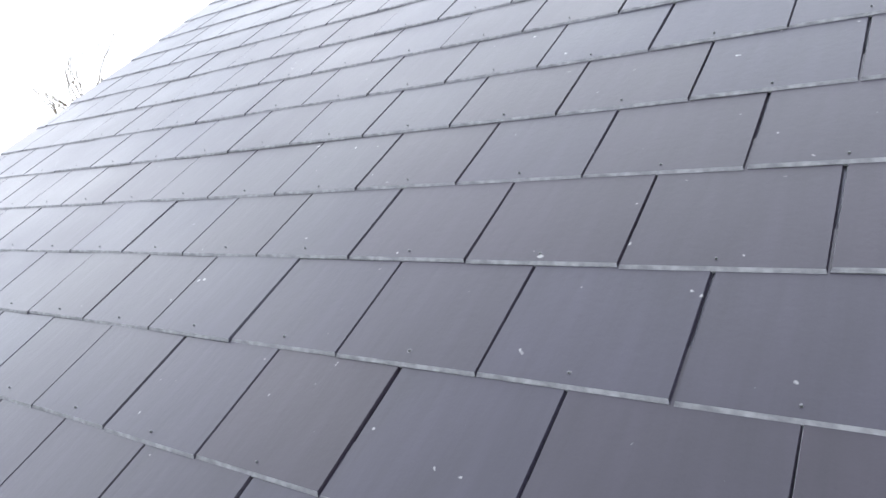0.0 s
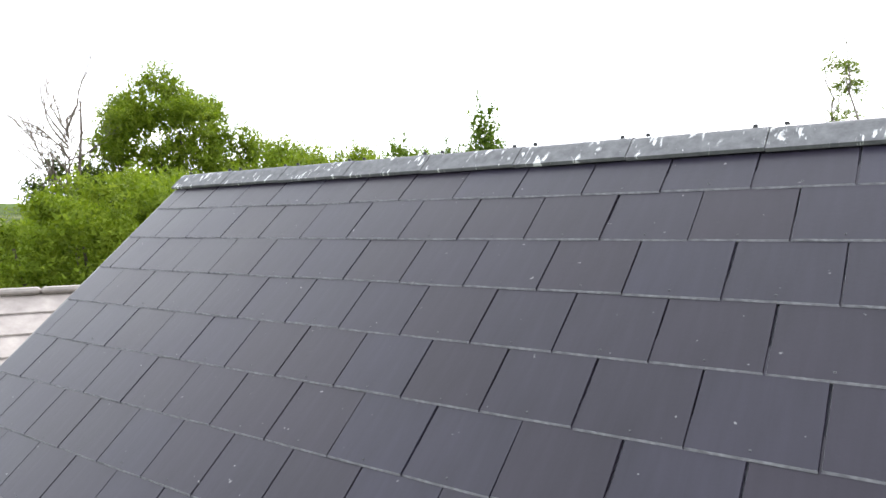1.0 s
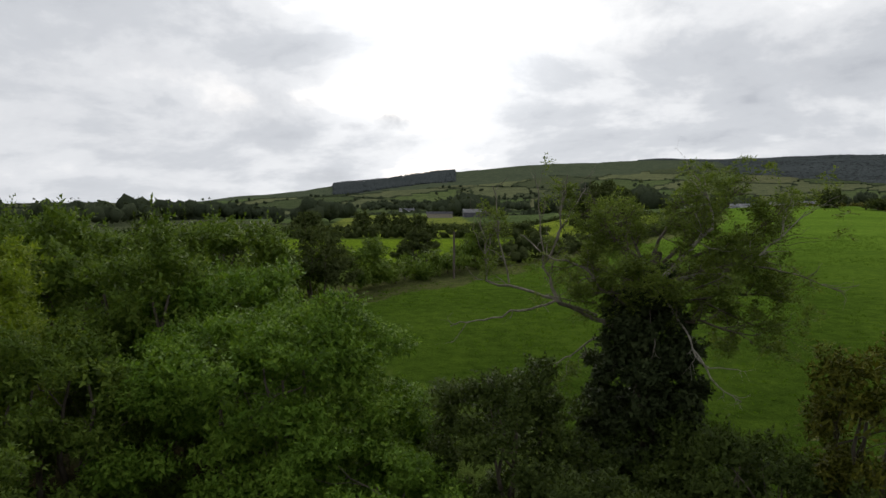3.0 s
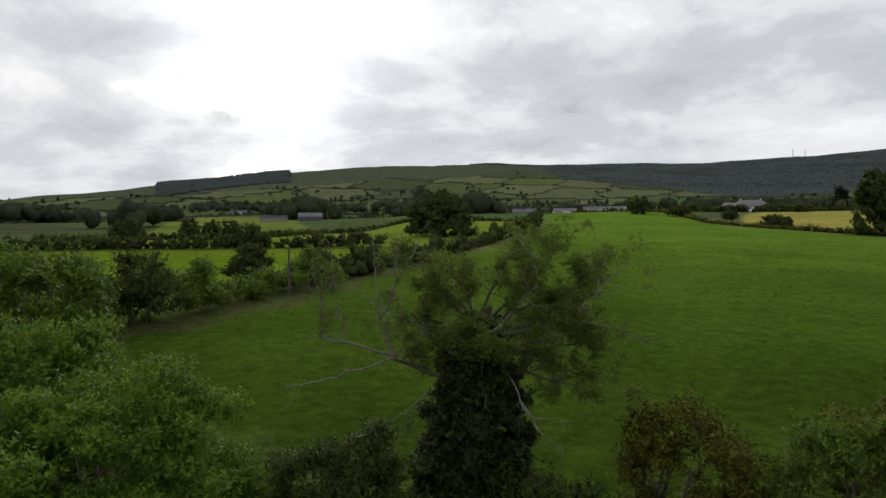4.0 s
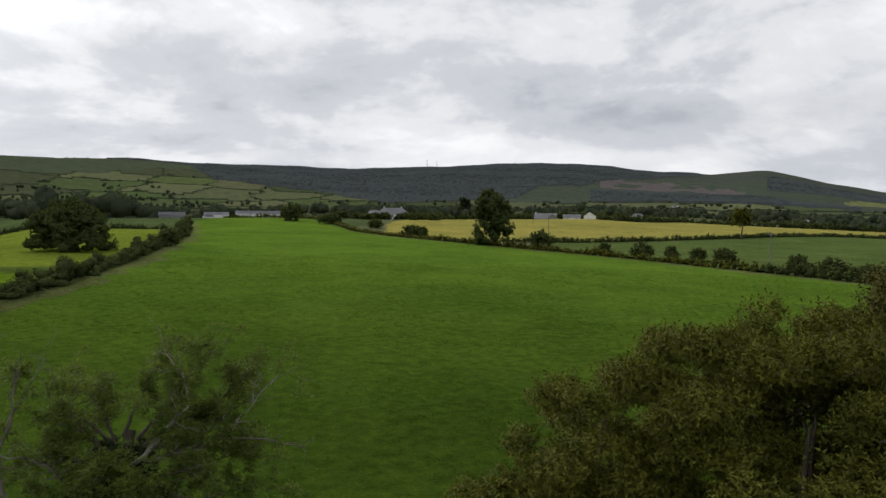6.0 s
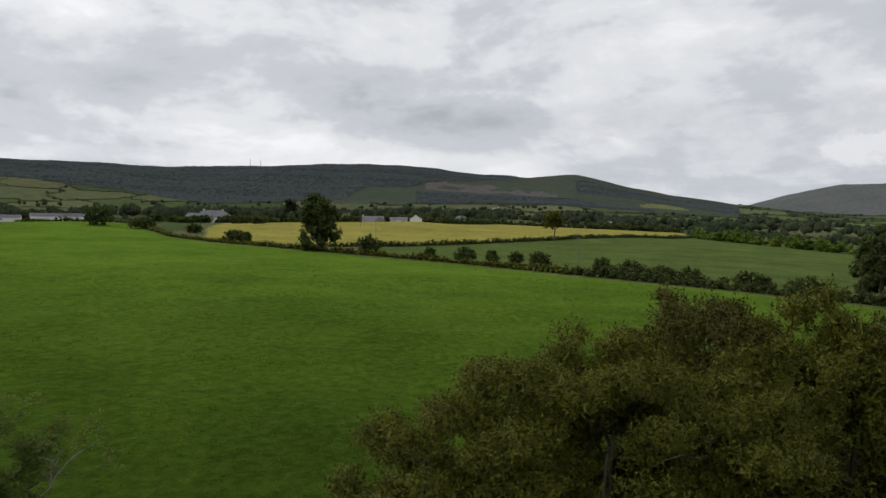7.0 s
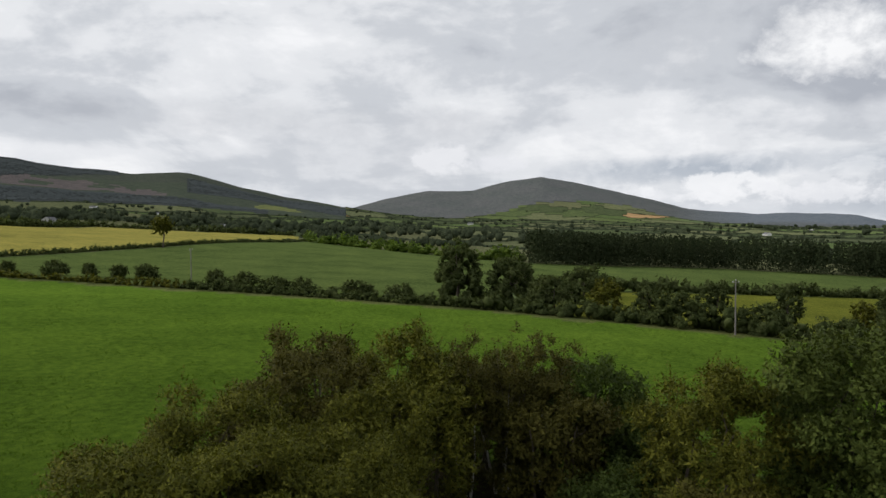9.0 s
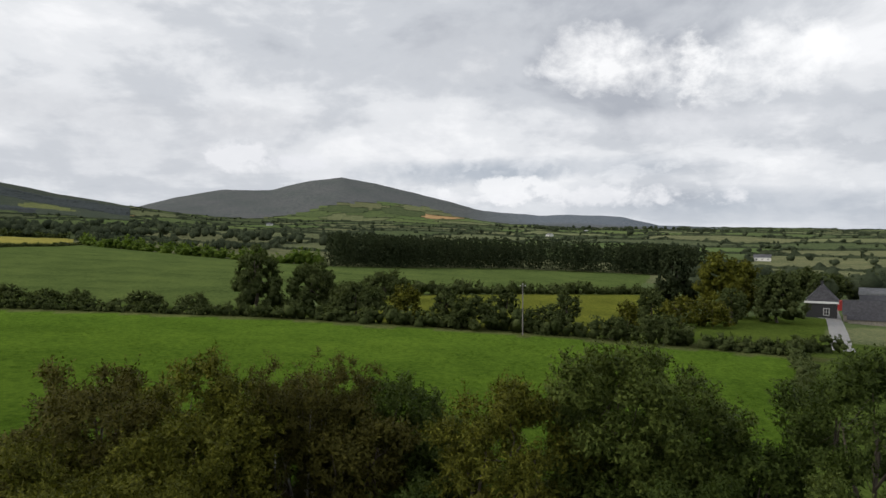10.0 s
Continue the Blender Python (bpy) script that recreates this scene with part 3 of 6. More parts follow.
def cover_colour(x, y):
    """Colour of what grows on the ground, with haze and falloff painted in."""
    r, az = np.hypot(x, y), bearing(x, y)
    rr = np.interp(az, RIDGE_AZ, RIDGE_R)
    q = r / rr
    col = np.empty(np.shape(x) + (3,))
    ident = far_fields(x, y)
    # far field shades greyed, some distance haze mixed into them
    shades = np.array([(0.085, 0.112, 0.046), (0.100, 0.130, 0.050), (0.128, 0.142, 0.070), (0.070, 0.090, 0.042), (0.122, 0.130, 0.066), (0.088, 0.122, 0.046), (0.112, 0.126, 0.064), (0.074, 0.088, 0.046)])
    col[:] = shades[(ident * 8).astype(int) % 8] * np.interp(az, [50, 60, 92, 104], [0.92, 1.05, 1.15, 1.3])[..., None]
    col[(ident > 0.975) & (r > 1500) & (az > 60)] = (0.40, 0.26, 0.13)
    # moor, scar and forest floor lifted and greyed: haze put into their colour
    hazed_moor = (0.070, 0.086, 0.052)
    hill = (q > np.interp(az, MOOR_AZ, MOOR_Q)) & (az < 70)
    col[hill] = hazed_moor
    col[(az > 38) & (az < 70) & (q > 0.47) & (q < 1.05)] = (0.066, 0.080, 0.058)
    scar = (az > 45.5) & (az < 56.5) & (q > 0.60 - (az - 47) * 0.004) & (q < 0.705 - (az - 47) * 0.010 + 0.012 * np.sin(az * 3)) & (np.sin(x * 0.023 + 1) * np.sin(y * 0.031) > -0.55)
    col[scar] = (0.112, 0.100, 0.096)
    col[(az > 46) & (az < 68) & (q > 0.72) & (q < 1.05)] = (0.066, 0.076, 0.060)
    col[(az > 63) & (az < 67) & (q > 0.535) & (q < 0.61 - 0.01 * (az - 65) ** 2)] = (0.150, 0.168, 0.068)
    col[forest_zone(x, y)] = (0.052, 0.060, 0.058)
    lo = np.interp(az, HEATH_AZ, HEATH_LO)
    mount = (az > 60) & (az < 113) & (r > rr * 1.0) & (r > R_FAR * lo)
    # mountain heather greyed and lightened, its distance haze in the colour
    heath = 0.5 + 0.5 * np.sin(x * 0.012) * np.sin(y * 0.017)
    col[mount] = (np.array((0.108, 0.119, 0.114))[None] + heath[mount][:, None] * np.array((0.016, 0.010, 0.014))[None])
    # bluish haze of the farthest hill painted over its ground
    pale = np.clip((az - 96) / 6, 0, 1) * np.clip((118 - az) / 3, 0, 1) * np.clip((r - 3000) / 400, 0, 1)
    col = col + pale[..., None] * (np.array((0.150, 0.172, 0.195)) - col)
    near = r < 480
    rough = (0.085, 0.122, 0.026)
    col[near & (r < 160)] = rough
    for poly, c in ((LEFT_A, (0.135, 0.208, 0.017)), (LEFT_B, (0.165, 0.216, 0.028)), (LEFT_C, (0.150, 0.180, 0.040)), (CROP, (0.098, 0.136, 0.040)), (BARLEY, (0.290, 0.264, 0.066)),
                    (GARDEN, (0.085, 0.122, 0.022)), (MEADOW, (0.140, 0.155, 0.026)), (PASTURE, (0.066, 0.114, 0.014))):
        col[inside(poly, x, y)] = c
    for line in (VERGE_WEST, VERGE_EAST):
        gap = np.full(np.shape(x), 1e9)
        for (x0, y0), (x1, y1) in zip(line, line[1:]):
            k = np.clip(((x - x0) * (x1 - x0) + (y - y0) * (y1 - y0)) / ((x1 - x0) ** 2 + (y1 - y0) ** 2), 0, 1)
            gap = np.minimum(gap, np.hypot(x - x0 - k * (x1 - x0), y - y0 - k * (y1 - y0)))
        col[gap < 3.8 + 1.6 * np.sin(x * 0.5) * np.sin(y * 0.37)] = (0.086, 0.098, 0.034)
    # brown soil under thicket and backyard shrubs, darkened to carry their shade
    for poly in (THICKET, BACKYARD):
        col[inside(poly, x, y)] = (0.045, 0.040, 0.020)
    # pasture dimmed nearby and brightened far off, a light falloff painted in
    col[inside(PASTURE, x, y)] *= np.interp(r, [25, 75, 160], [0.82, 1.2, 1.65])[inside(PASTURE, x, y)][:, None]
    return col, ident


def build_ground():
    az = np.unique(np.concatenate([np.arange(-180, -46, 4.0), np.arange(-46, 134, 0.36), np.arange(134, 180.1, 4.0)]))
    r = np.concatenate([[0.05, 3.0], np.geomspace(5, 40, 24), np.geomspace(41, 400, 110), np.geomspace(410, 4850, 135)])
    a = np.radians(az)[:-1]
    X, Y = r[:, None] * np.sin(a)[None], r[:, None] * np.cos(a)[None]
    Z = land(X, Y)
    n = len(a)
    v = np.stack([X, Y, Z], -1).reshape(-1, 3)
    i = np.arange(len(r) - 1)[:, None] * n
    j, k = np.arange(n)[None], (np.arange(n)[None] + 1) % n
    f = np.stack([i + j, i + n + j, i + n + k, i + k], -1).reshape(-1, 4)
    me = mesh_np("ground", v, f, GROUND, True)
    c = v[f].mean(1)
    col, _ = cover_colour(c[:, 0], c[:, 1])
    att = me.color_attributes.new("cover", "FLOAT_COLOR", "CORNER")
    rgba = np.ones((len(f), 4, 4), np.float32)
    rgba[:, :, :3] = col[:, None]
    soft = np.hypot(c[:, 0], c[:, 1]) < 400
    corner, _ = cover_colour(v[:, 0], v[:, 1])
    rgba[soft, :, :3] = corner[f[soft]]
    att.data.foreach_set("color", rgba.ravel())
    return tagged(new("ground", me), "green pasture, crop fields and hill land reaching the horizon", "ground", kind="structure"), X, Y, Z


ground, GX, GY, GZ = build_ground()

import itertools

# ================= trees and shrubs =================


def unit(v):
    return v / (np.linalg.norm(v, axis=-1, keepdims=True) + 1e-9)


ICO_V = unit(np.array([(a, b * 1.618, 0) for a in (-1, 1) for b in (-1, 1)] + [(0, a, b * 1.618) for a in (-1, 1) for b in (-1, 1)] + [(b * 1.618, 0, a) for a in (-1, 1) for b in (-1, 1)]))


def ico_faces():
    d = np.linalg.norm(ICO_V[:, None] - ICO_V[None], axis=2)
    out = []
    for a, b, c in itertools.combinations(range(12), 3):
        if d[a, b] < 1.2 and d[b, c] < 1.2 and d[a, c] < 1.2:
            out.append((a, b, c) if np.dot(np.cross(ICO_V[b] - ICO_V[a], ICO_V[c] - ICO_V[a]), ICO_V[a]) > 0 else (a, c, b))
    return np.array(out)


ICO_F = ico_faces()


def heap(centres, radii, share=0.8, rough=0.16):
    """The shaded twiggy hearts of leaf clumps: small uneven many-sided lumps."""
    n = len(centres)
    v = centres[:, None] + ICO_V[None] * radii[:, None] * share * rng.uniform(1 - rough, 1 + rough, (n, 12, 1))
    return v.reshape(-1, 3), (ICO_F[None] + 12 * np.arange(n)[:, None, None]).reshape(-1, 3)


def crown_full(name, lob, leaf, mat, cover=4.0, gaps=0.0, slim=0.55, spread=0.6, shoot=0.3, clumps=4, heart=0.8, feather=0.0, inner=None, fill=0.11):
    """A crown: masses broken into clumps; each clump bears short leafy shoots that turn outwards and up, over a twiggy heart."""
    lob = np.asarray(lob, float)
    n = len(lob)
    mid = np.average(lob[:, :3], axis=0, weights=lob[:, 3])
    if clumps > 1:
        way = unit(lob[:, None, :3] - mid * np.array([1, 1, 0.6])) * 0.7 + unit(rng.normal(0, 1, (n, clumps, 3)))
        way = unit(way + np.array([0, 0, 0.25]))
        c = (lob[:, None, :3] + way * lob[:, None, 3:] * rng.uniform(0.42, 0.92, (n, clumps, 1))).reshape(-1, 3)
        r = (lob[:, None, 3:] * rng.uniform(0.34, 0.64, (n, clumps, 1)) * np.array([1, 1, 0.85])).reshape(-1, 3)
        way = way.reshape(-1, 3)
    else:
        c, r = lob[:, :3], lob[:, 3:]
        way = unit(lob[:, :3] - mid)
    thin = rng.uniform(0, 1, len(c)) < gaps
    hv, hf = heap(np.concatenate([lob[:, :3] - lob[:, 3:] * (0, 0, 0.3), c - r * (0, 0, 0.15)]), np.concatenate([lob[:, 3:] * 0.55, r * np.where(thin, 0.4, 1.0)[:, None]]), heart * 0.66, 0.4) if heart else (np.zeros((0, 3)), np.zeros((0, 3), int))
    per = 6
    a = np.prod(r, axis=1) ** (2 / 3)
    num = cover * (0.55 / slim if slim < 0.5 else 1.0) / leaf ** 2 * a
    num[thin] /= 3
    k = np.repeat(np.arange(len(c)), np.maximum(2, num * 1.05 / per).astype(int))
    d = unit(rng.normal(0, 1, (len(k), 3)))
    keep = ((d * way[k]).sum(1) > rng.normal(-0.35, 0.25, len(k))) & (d[:, 2] > rng.normal(-0.3, 0.25, len(k)))
    k, d = k[keep], d[keep]
    m = len(k)
    base = c[k] + d * r[k] * rng.uniform(0.5, 0.95, (m, 1))
    w = unit(d * 0.75 + np.array([0, 0, 0.45]) + rng.normal(0, 0.28, (m, 3)))
    run = leaf * rng.uniform(2.5, 6.0, (m, 1, 1)) * (0.45 if heart else 1.0) * (1 + shoot * rng.uniform(0, 1, (m, 1, 1)) ** 4)
    q = ((np.arange(per) + 0.6) / per)[None, :, None]
    p = (base[:, None] + w[:, None] * q * run - np.array([0, 0, 0.12]) * run * q * q).reshape(-1, 3)
    e1 = unit(np.cross(w, rng.normal(0, 1, (m, 3))))
    e2 = np.cross(w, e1)
    ang = (np.arange(per) * 2.4)[None, :, None] + rng.uniform(0, 6.28, (m, 1, 1))
    t = (w[:, None] * 0.6 + np.cos(ang) * e1[:, None] + np.sin(ang) * e2[:, None]).reshape(-1, 3)
    z = np.full(len(p), leaf)
    within = np.repeat(np.arange(len(c)), np.maximum(1, num * fill).astype(int))
    g = unit(rng.normal(0, 1, (len(within), 3)))
    p = np.concatenate([p, c[within] + g * r[within] * rng.uniform(0.35, 0.8, (len(within), 1))])
    t = np.concatenate([t, rng.normal(0, 1, (len(within), 3))])
    z = np.concatenate([z, np.full(len(within), leaf * 1.6)])
    if feather:
        top = np.flatnonzero(c[:, 2] > np.quantile(c[:, 2], 0.35))
        m = int(len(top) * feather)
        pick = rng.choice(top, m)
        w = unit(way[pick] * 0.45 + rng.normal(0, 0.2, (m, 3)) + np.array([0, 0, 1.0]))
        base = c[pick] + unit(way[pick] + rng.normal(0, 0.5, (m, 3))) * r[pick] * 0.7
        q = np.linspace(0.1, 1, 12)[None, :, None]
        run = rng.uniform(4, 10, (m, 1, 1)) * leaf
        p = np.concatenate([p, (base[:, None] + w[:, None] * q * run + rng.normal(0, 0.35, (m, 12, 3)) * leaf).reshape(-1, 3)])
        t = np.concatenate([t, (w[:, None] + rng.normal(0, 0.75, (m, 12, 3))).reshape(-1, 3)])
        z = np.concatenate([z, np.full(m * 12, leaf * 0.8)])
    own = np.concatenate([np.repeat(k, per), within] + ([np.repeat(pick, 12)] if feather else []))
    n = len(p)
    t = unit(t + rng.normal(0, spread * 0.35, (n, 3)))
    s = unit(np.cross(t, np.array([0, 0, 1.0]) + rng.normal(0, 0.55, (n, 3))))
    z = z[:, None] * rng.uniform(0.65, 1.35, (n, 1))
    v = np.empty((n, 3, 3))
    v[:, 0], v[:, 1], v[:, 2] = p - s * z * slim + t * z * 0.2, p + s * z * slim + t * z * 0.2, p + t * z * 2.0
    face = unit(np.cross(v[:, 1] - v[:, 0], v[:, 2] - v[:, 0]))
    out = unit((p - c[own]) / r[own] + way[own] * 0.5 + np.array([0, 0, 0.35]))
    turn = (face * out).sum(1) < 0
    v[turn, :2] = v[turn, 1::-1]
    face[turn] *= -1
    soft = np.repeat(unit(out + face * 1.15), 3, axis=0)
    hub = np.concatenate([lob[:, :3], c])[np.repeat(np.arange(len(hv) // 12), 12)] if len(hv) else hv
    tri = np.concatenate([hf, len(hv) + np.arange(3 * n).reshape(n, 3)])
    me = mesh_np(name, np.concatenate([hv, v.reshape(-1, 3)]), tri, [mat, inner or SHADE_TWIG], True)
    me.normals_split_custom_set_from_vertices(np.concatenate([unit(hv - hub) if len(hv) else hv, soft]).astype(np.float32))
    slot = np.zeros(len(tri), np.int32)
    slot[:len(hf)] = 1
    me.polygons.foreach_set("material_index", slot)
    return me


def tree(name, x, y, top, rx, ry, mat, label, leaf=None, count=12, low=0.25, lobe=0.42, stems=1, cover=6.9, gaps=0.12, bark=None, group="", category="tree", z=None, sticks=0, feather=0.0, heart=None, slim_by=1.0):
    """A tree or shrub whose crown reaches the height top; low: where the crown begins, as a share of its height."""
    g = float(land(x, y)) - 0.03 if z is None else z
    h = top - g
    d = math.hypot(x, y + 2.6)
    leaf = leaf or max(0.042, 0.0033 * d)
    heart = (0.58 if d < 70 else 0.76) if heart is None else heart
    ob = thing(name, (x, y, g), label, category, group)
    mid, rz = h * (1 + low) / 2, h * (1 - low) / 2
    lob = lobes(rx, ry, rz, count + 10, lobe * 0.78)
    lob[:, 2] += mid
    lob[:, 2] = np.minimum(lob[:, 2], h - lob[:, 5] * 0.85)
    if stems > 1 and d > 70:
        lob[:, 2] -= 0.10 * h
    if low < 0.15:
        m = max(4, count // 2)
        a = np.linspace(0, 6.28, m, endpoint=False) + rng.uniform(0, 0.6, m)
        q = rng.uniform(0.5, 0.85, m)
        skirt = np.stack([rx * q * np.cos(a), ry * q * np.sin(a), h * rng.uniform(0.12, 0.36, m), *[np.full(m, rx * 0.38)] * 2, h * rng.uniform(0.14, 0.24, m)], 1)
        lob = np.concatenate([lob, skirt])
    paths = []
    for k in range(stems):
        a = rng.uniform(0, 6.28)
        off = 0.0 if stems == 1 else rng.uniform(0.1, 0.45) * rx
        s = (math.cos(a) * off, math.sin(a) * off, -0.1)
        e = (s[0] * 1.3, s[1] * 1.3, mid + rz * 0.35)
        r0 = (0.028 if stems == 1 else 0.014) * h + 0.02
        paths.append([(s[0] + (e[0] - s[0]) * q + rng.normal(0, 0.02 * h) * (q > 0), s[1] + (e[1] - s[1]) * q + rng.normal(0, 0.02 * h) * (q > 0), s[2] + (e[2] - s[2]) * q, r0 * (1.1 - 0.8 * q)) for q in np.linspace(0, 1, 6)])
    for row in lob[rng.permutation(len(lob))[:min(len(lob), 9)]]:
        p = paths[int(rng.integers(0, len(paths)))]
        a = np.array(p[int(rng.integers(2, 5))])
        b = row[:3]
        paths.append([(*(a[:3] + (b - a[:3]) * q + rng.normal(0, 0.012 * h, 3) * (0 < q < 1)), a[3] * (0.7 - 0.5 * q)) for q in np.linspace(0, 1, 5)])
    for _ in range(sticks):
        a = rng.uniform(0, 6.28)
        paths += bough((0.3 * rx * math.cos(a), 0.3 * ry * math.sin(a), h * 0.6), (math.cos(a), math.sin(a), 1.2), h * 0.45, 0.02 * h * 0.4, 2, 0.2, 0.03, 0.5)
    split = d < 60 and stems == 1
    v, f = tubes(paths[:1] if split else paths, 6 if d < 60 else 4)
    child("trunk", mesh_np("trunk", v, f, bark or BARK, True), ob)
    for p in paths[1:] if split else []:
        v, f = tubes([p], 6)
        child("limb", mesh_np("limb", v, f, bark or BARK, True), ob)
    child("crown", crown_full("crown", lob, leaf * slim_by, mat, cover, gaps, slim=0.55 / slim_by ** 2.6, feather=feather, heart=0.0 if d < 70 else heart * 1.45, inner=mat, fill=0.26 if d < 70 else 0.11), ob)
    return ob


# thicket to the east of the roof
for x, y, top, rx, ry, kind, label, extra in (
        (21.4, 9.3, 4.2, 6.2, 5.4, "olive", "broad olive-green willow shrub with silvery leaves", dict(count=18)),
        (17.2, 12.6, 2.9, 4.0, 3.7, "olive", "olive-green willow shrub at the foot of a thicket", dict(count=12)),
        (27.2, 13.1, 4.3, 4.2, 3.7, "olive", "olive-green willow shrub beside a pasture", dict(count=14)),
        (33.5, 13.0, 4.3, 4.7, 3.7, "brown", "brownish-green shrub tinged with autumn", dict(count=14)),
        (41.2, 14.3, 4.4, 4.5, 3.7, "brown", "russet-tinged shrub beside a pasture", dict(count=14)),
        (30.2, 8.0, 3.2, 3.0, 2.9, "olive", "green leafy shrub within a thicket", dict(count=14)),
        (38.1, 8.7, 4.9, 3.7, 3.1, "olive", "olive-green shrub beside a russet one", dict(count=12)),
        (44.0, -2.0, 3.4, 3.0, 2.8, "dark", "dark green hawthorn shrub", dict(count=11)),
        (44.7, -4.4, 0.8, 2.9, 2.6, "thicket", "low green shrub at a field edge", dict(count=10)),
        (34.4, -3.6, -1.0, 3.6, 2.6, "dark", "dull green low bramble shrub", dict(count=12)),
        (22.8, 2.2, -0.4, 3.9, 3.4, "olive", "olive-green shrub in a thicket", dict(count=12)),
        (24.6, -4.0, -0.8, 3.9, 3.4, "thicket", "green leafy shrub near the house", dict(count=12)),
        (17.4, -0.9, -1.0, 3.9, 3.7, "thicket", "green shrub near the house", dict(count=12)),
        (36.2, -7.8, 3.5, 4.2, 3.7, "olive", "dull olive-green rounded shrub in a thicket", dict(count=15)),
        (37.4, -14.9, 5.9, 4.7, 4.5, "thicket", "rounded bright-topped ash tree", dict(count=34, low=0.02)),
        (29.6, -15.6, 0.7, 4.5, 3.4, "dark", "dark green leafy shrub", dict(count=14)),
        (33.3, -25.2, 6.4, 3.9, 3.7, "dark", "dark glossy green leafy shrub", dict(count=15)),
        (34.6, -20.2, 1.9, 3.0, 2.8, "dark", "dark green shrub filling a thicket gap", dict(count=12)),
        (26.4, -20.9, 2.0, 3.4, 3.1, "thicket", "green leafy shrub beside a dark one", dict(count=12)),
        (36.3, 7.2, 3.6, 3.0, 2.8, "olive", "olive-green shrub beside a birch", dict(count=12)),
        (39.6, 0.4, 2.2, 3.4, 2.9, "brown", "brownish shrub beside a birch", dict(count=12)),
        (39.5, -19.2, 2.6, 3.4, 3.1, "thicket", "green shrub beside an ash", dict(count=12)),
        (29.3, -6.4, 0.4, 3.7, 3.1, "brown", "dull brownish shrub within a thicket", dict(count=12)),
        (25.6, 6.9, 2.7, 2.6, 2.5, "olive", "olive-green willow shrub within a thicket", dict(count=12)),
        (46.0, 5.2, 1.6, 3.0, 2.4, "brown", "dark brownish shrub behind birches", dict(count=12)),
        (45.6, 1.0, 1.2, 2.6, 2.4, "brown", "low brownish shrub behind birches", dict(count=12)),
        (40.5, -5.0, -0.6, 2.6, 2.2, "dark", "low dark shrub in a thicket gap", dict(count=11)),
        (20.9, -11.3, -0.5, 3.7, 3.1, "thicket", "low green shrub in a thicket", dict(count=12))):
    tree("shrub", x, y, top, rx * 1.18, ry * 1.18, LEAF[kind], label, leaf=0.0027 * math.hypot(x, y + 2.6), cover=5.4, stems=4, group="thicket shrubs", category="shrub", feather=1.3 if kind in ("olive", "brown") else 0.6, slim_by=1.08 if kind in ("olive", "brown") else 1.0, **{"low": 0.08, **extra})

# birches with pale stems
def birch(x, y, tall, stems, reach):
    g = float(land(x, y)) - 0.05
    ob = thing("birch", (x, y, g), "slender birch with pale stems and thin brown-green leaves", "tree", "birches in the thicket")
    lob = []
    for k in range(stems):
        a, o = 6.28 * k / stems + rng.uniform(-0.4, 0.4), 0.1 + 0.12 * stems * rng.uniform(0.3, 1)
        lean = (math.cos(a) * 0.14, math.sin(a) * 0.14, 1)
        h = tall * rng.uniform(0.82, 1.0)
        stem = bough((math.cos(a) * o, math.sin(a) * o, 0), lean, h, 0.10, 1, 0.05, 0.06, 0.32, (7, 9))
        v, f = tubes(stem[:1], 6)
        main = child("stem", mesh_np("stem", v, f, BARK_BIRCH, True), ob, "pale birch stem")
        v, f = tubes([[(*p[:3], p[3] * 0.5) for p in b] for b in stem[1:]], 4)
        tagged(child("twigwork", mesh_np("twigwork", v, f, BARK_DEAD, True), main), kind="stuff")
        for b in stem:
            for row in b[3:]:
                if row[2] < tall * 0.6:
                    continue
                r = rng.uniform(0.3, 0.55)
                lob.append((row[0] + rng.normal(0, 0.45), row[1] + rng.normal(0, 0.45), row[2] + rng.normal(0, 0.3), r, r, r * 1.3))
    for _ in range(40 * stems // 3):
        a, o, r = rng.uniform(0, 6.28), reach * rng.uniform(0, 1) ** 0.5, rng.uniform(0.5, 0.9)
        q = rng.uniform(0.25, 0.95)
        lob.append((o * math.cos(a) + 1.6 * (1 - q), o * math.sin(a), tall * q - 0.4 * o, r, r, r * 1.3))
    child("crown", crown_full("crown", np.array(lob), 0.07, LEAF["brown"], 6.0, 0.1, 0.45, heart=0.0, clumps=2, feather=0.5, fill=0.2), ob)


birch(39.8, 5.3, 7.2, 3, 2.2), birch(41.2, 3.3, 7.6, 4, 2.6), birch(43.6, 1.6, 7.0, 3, 2.2)

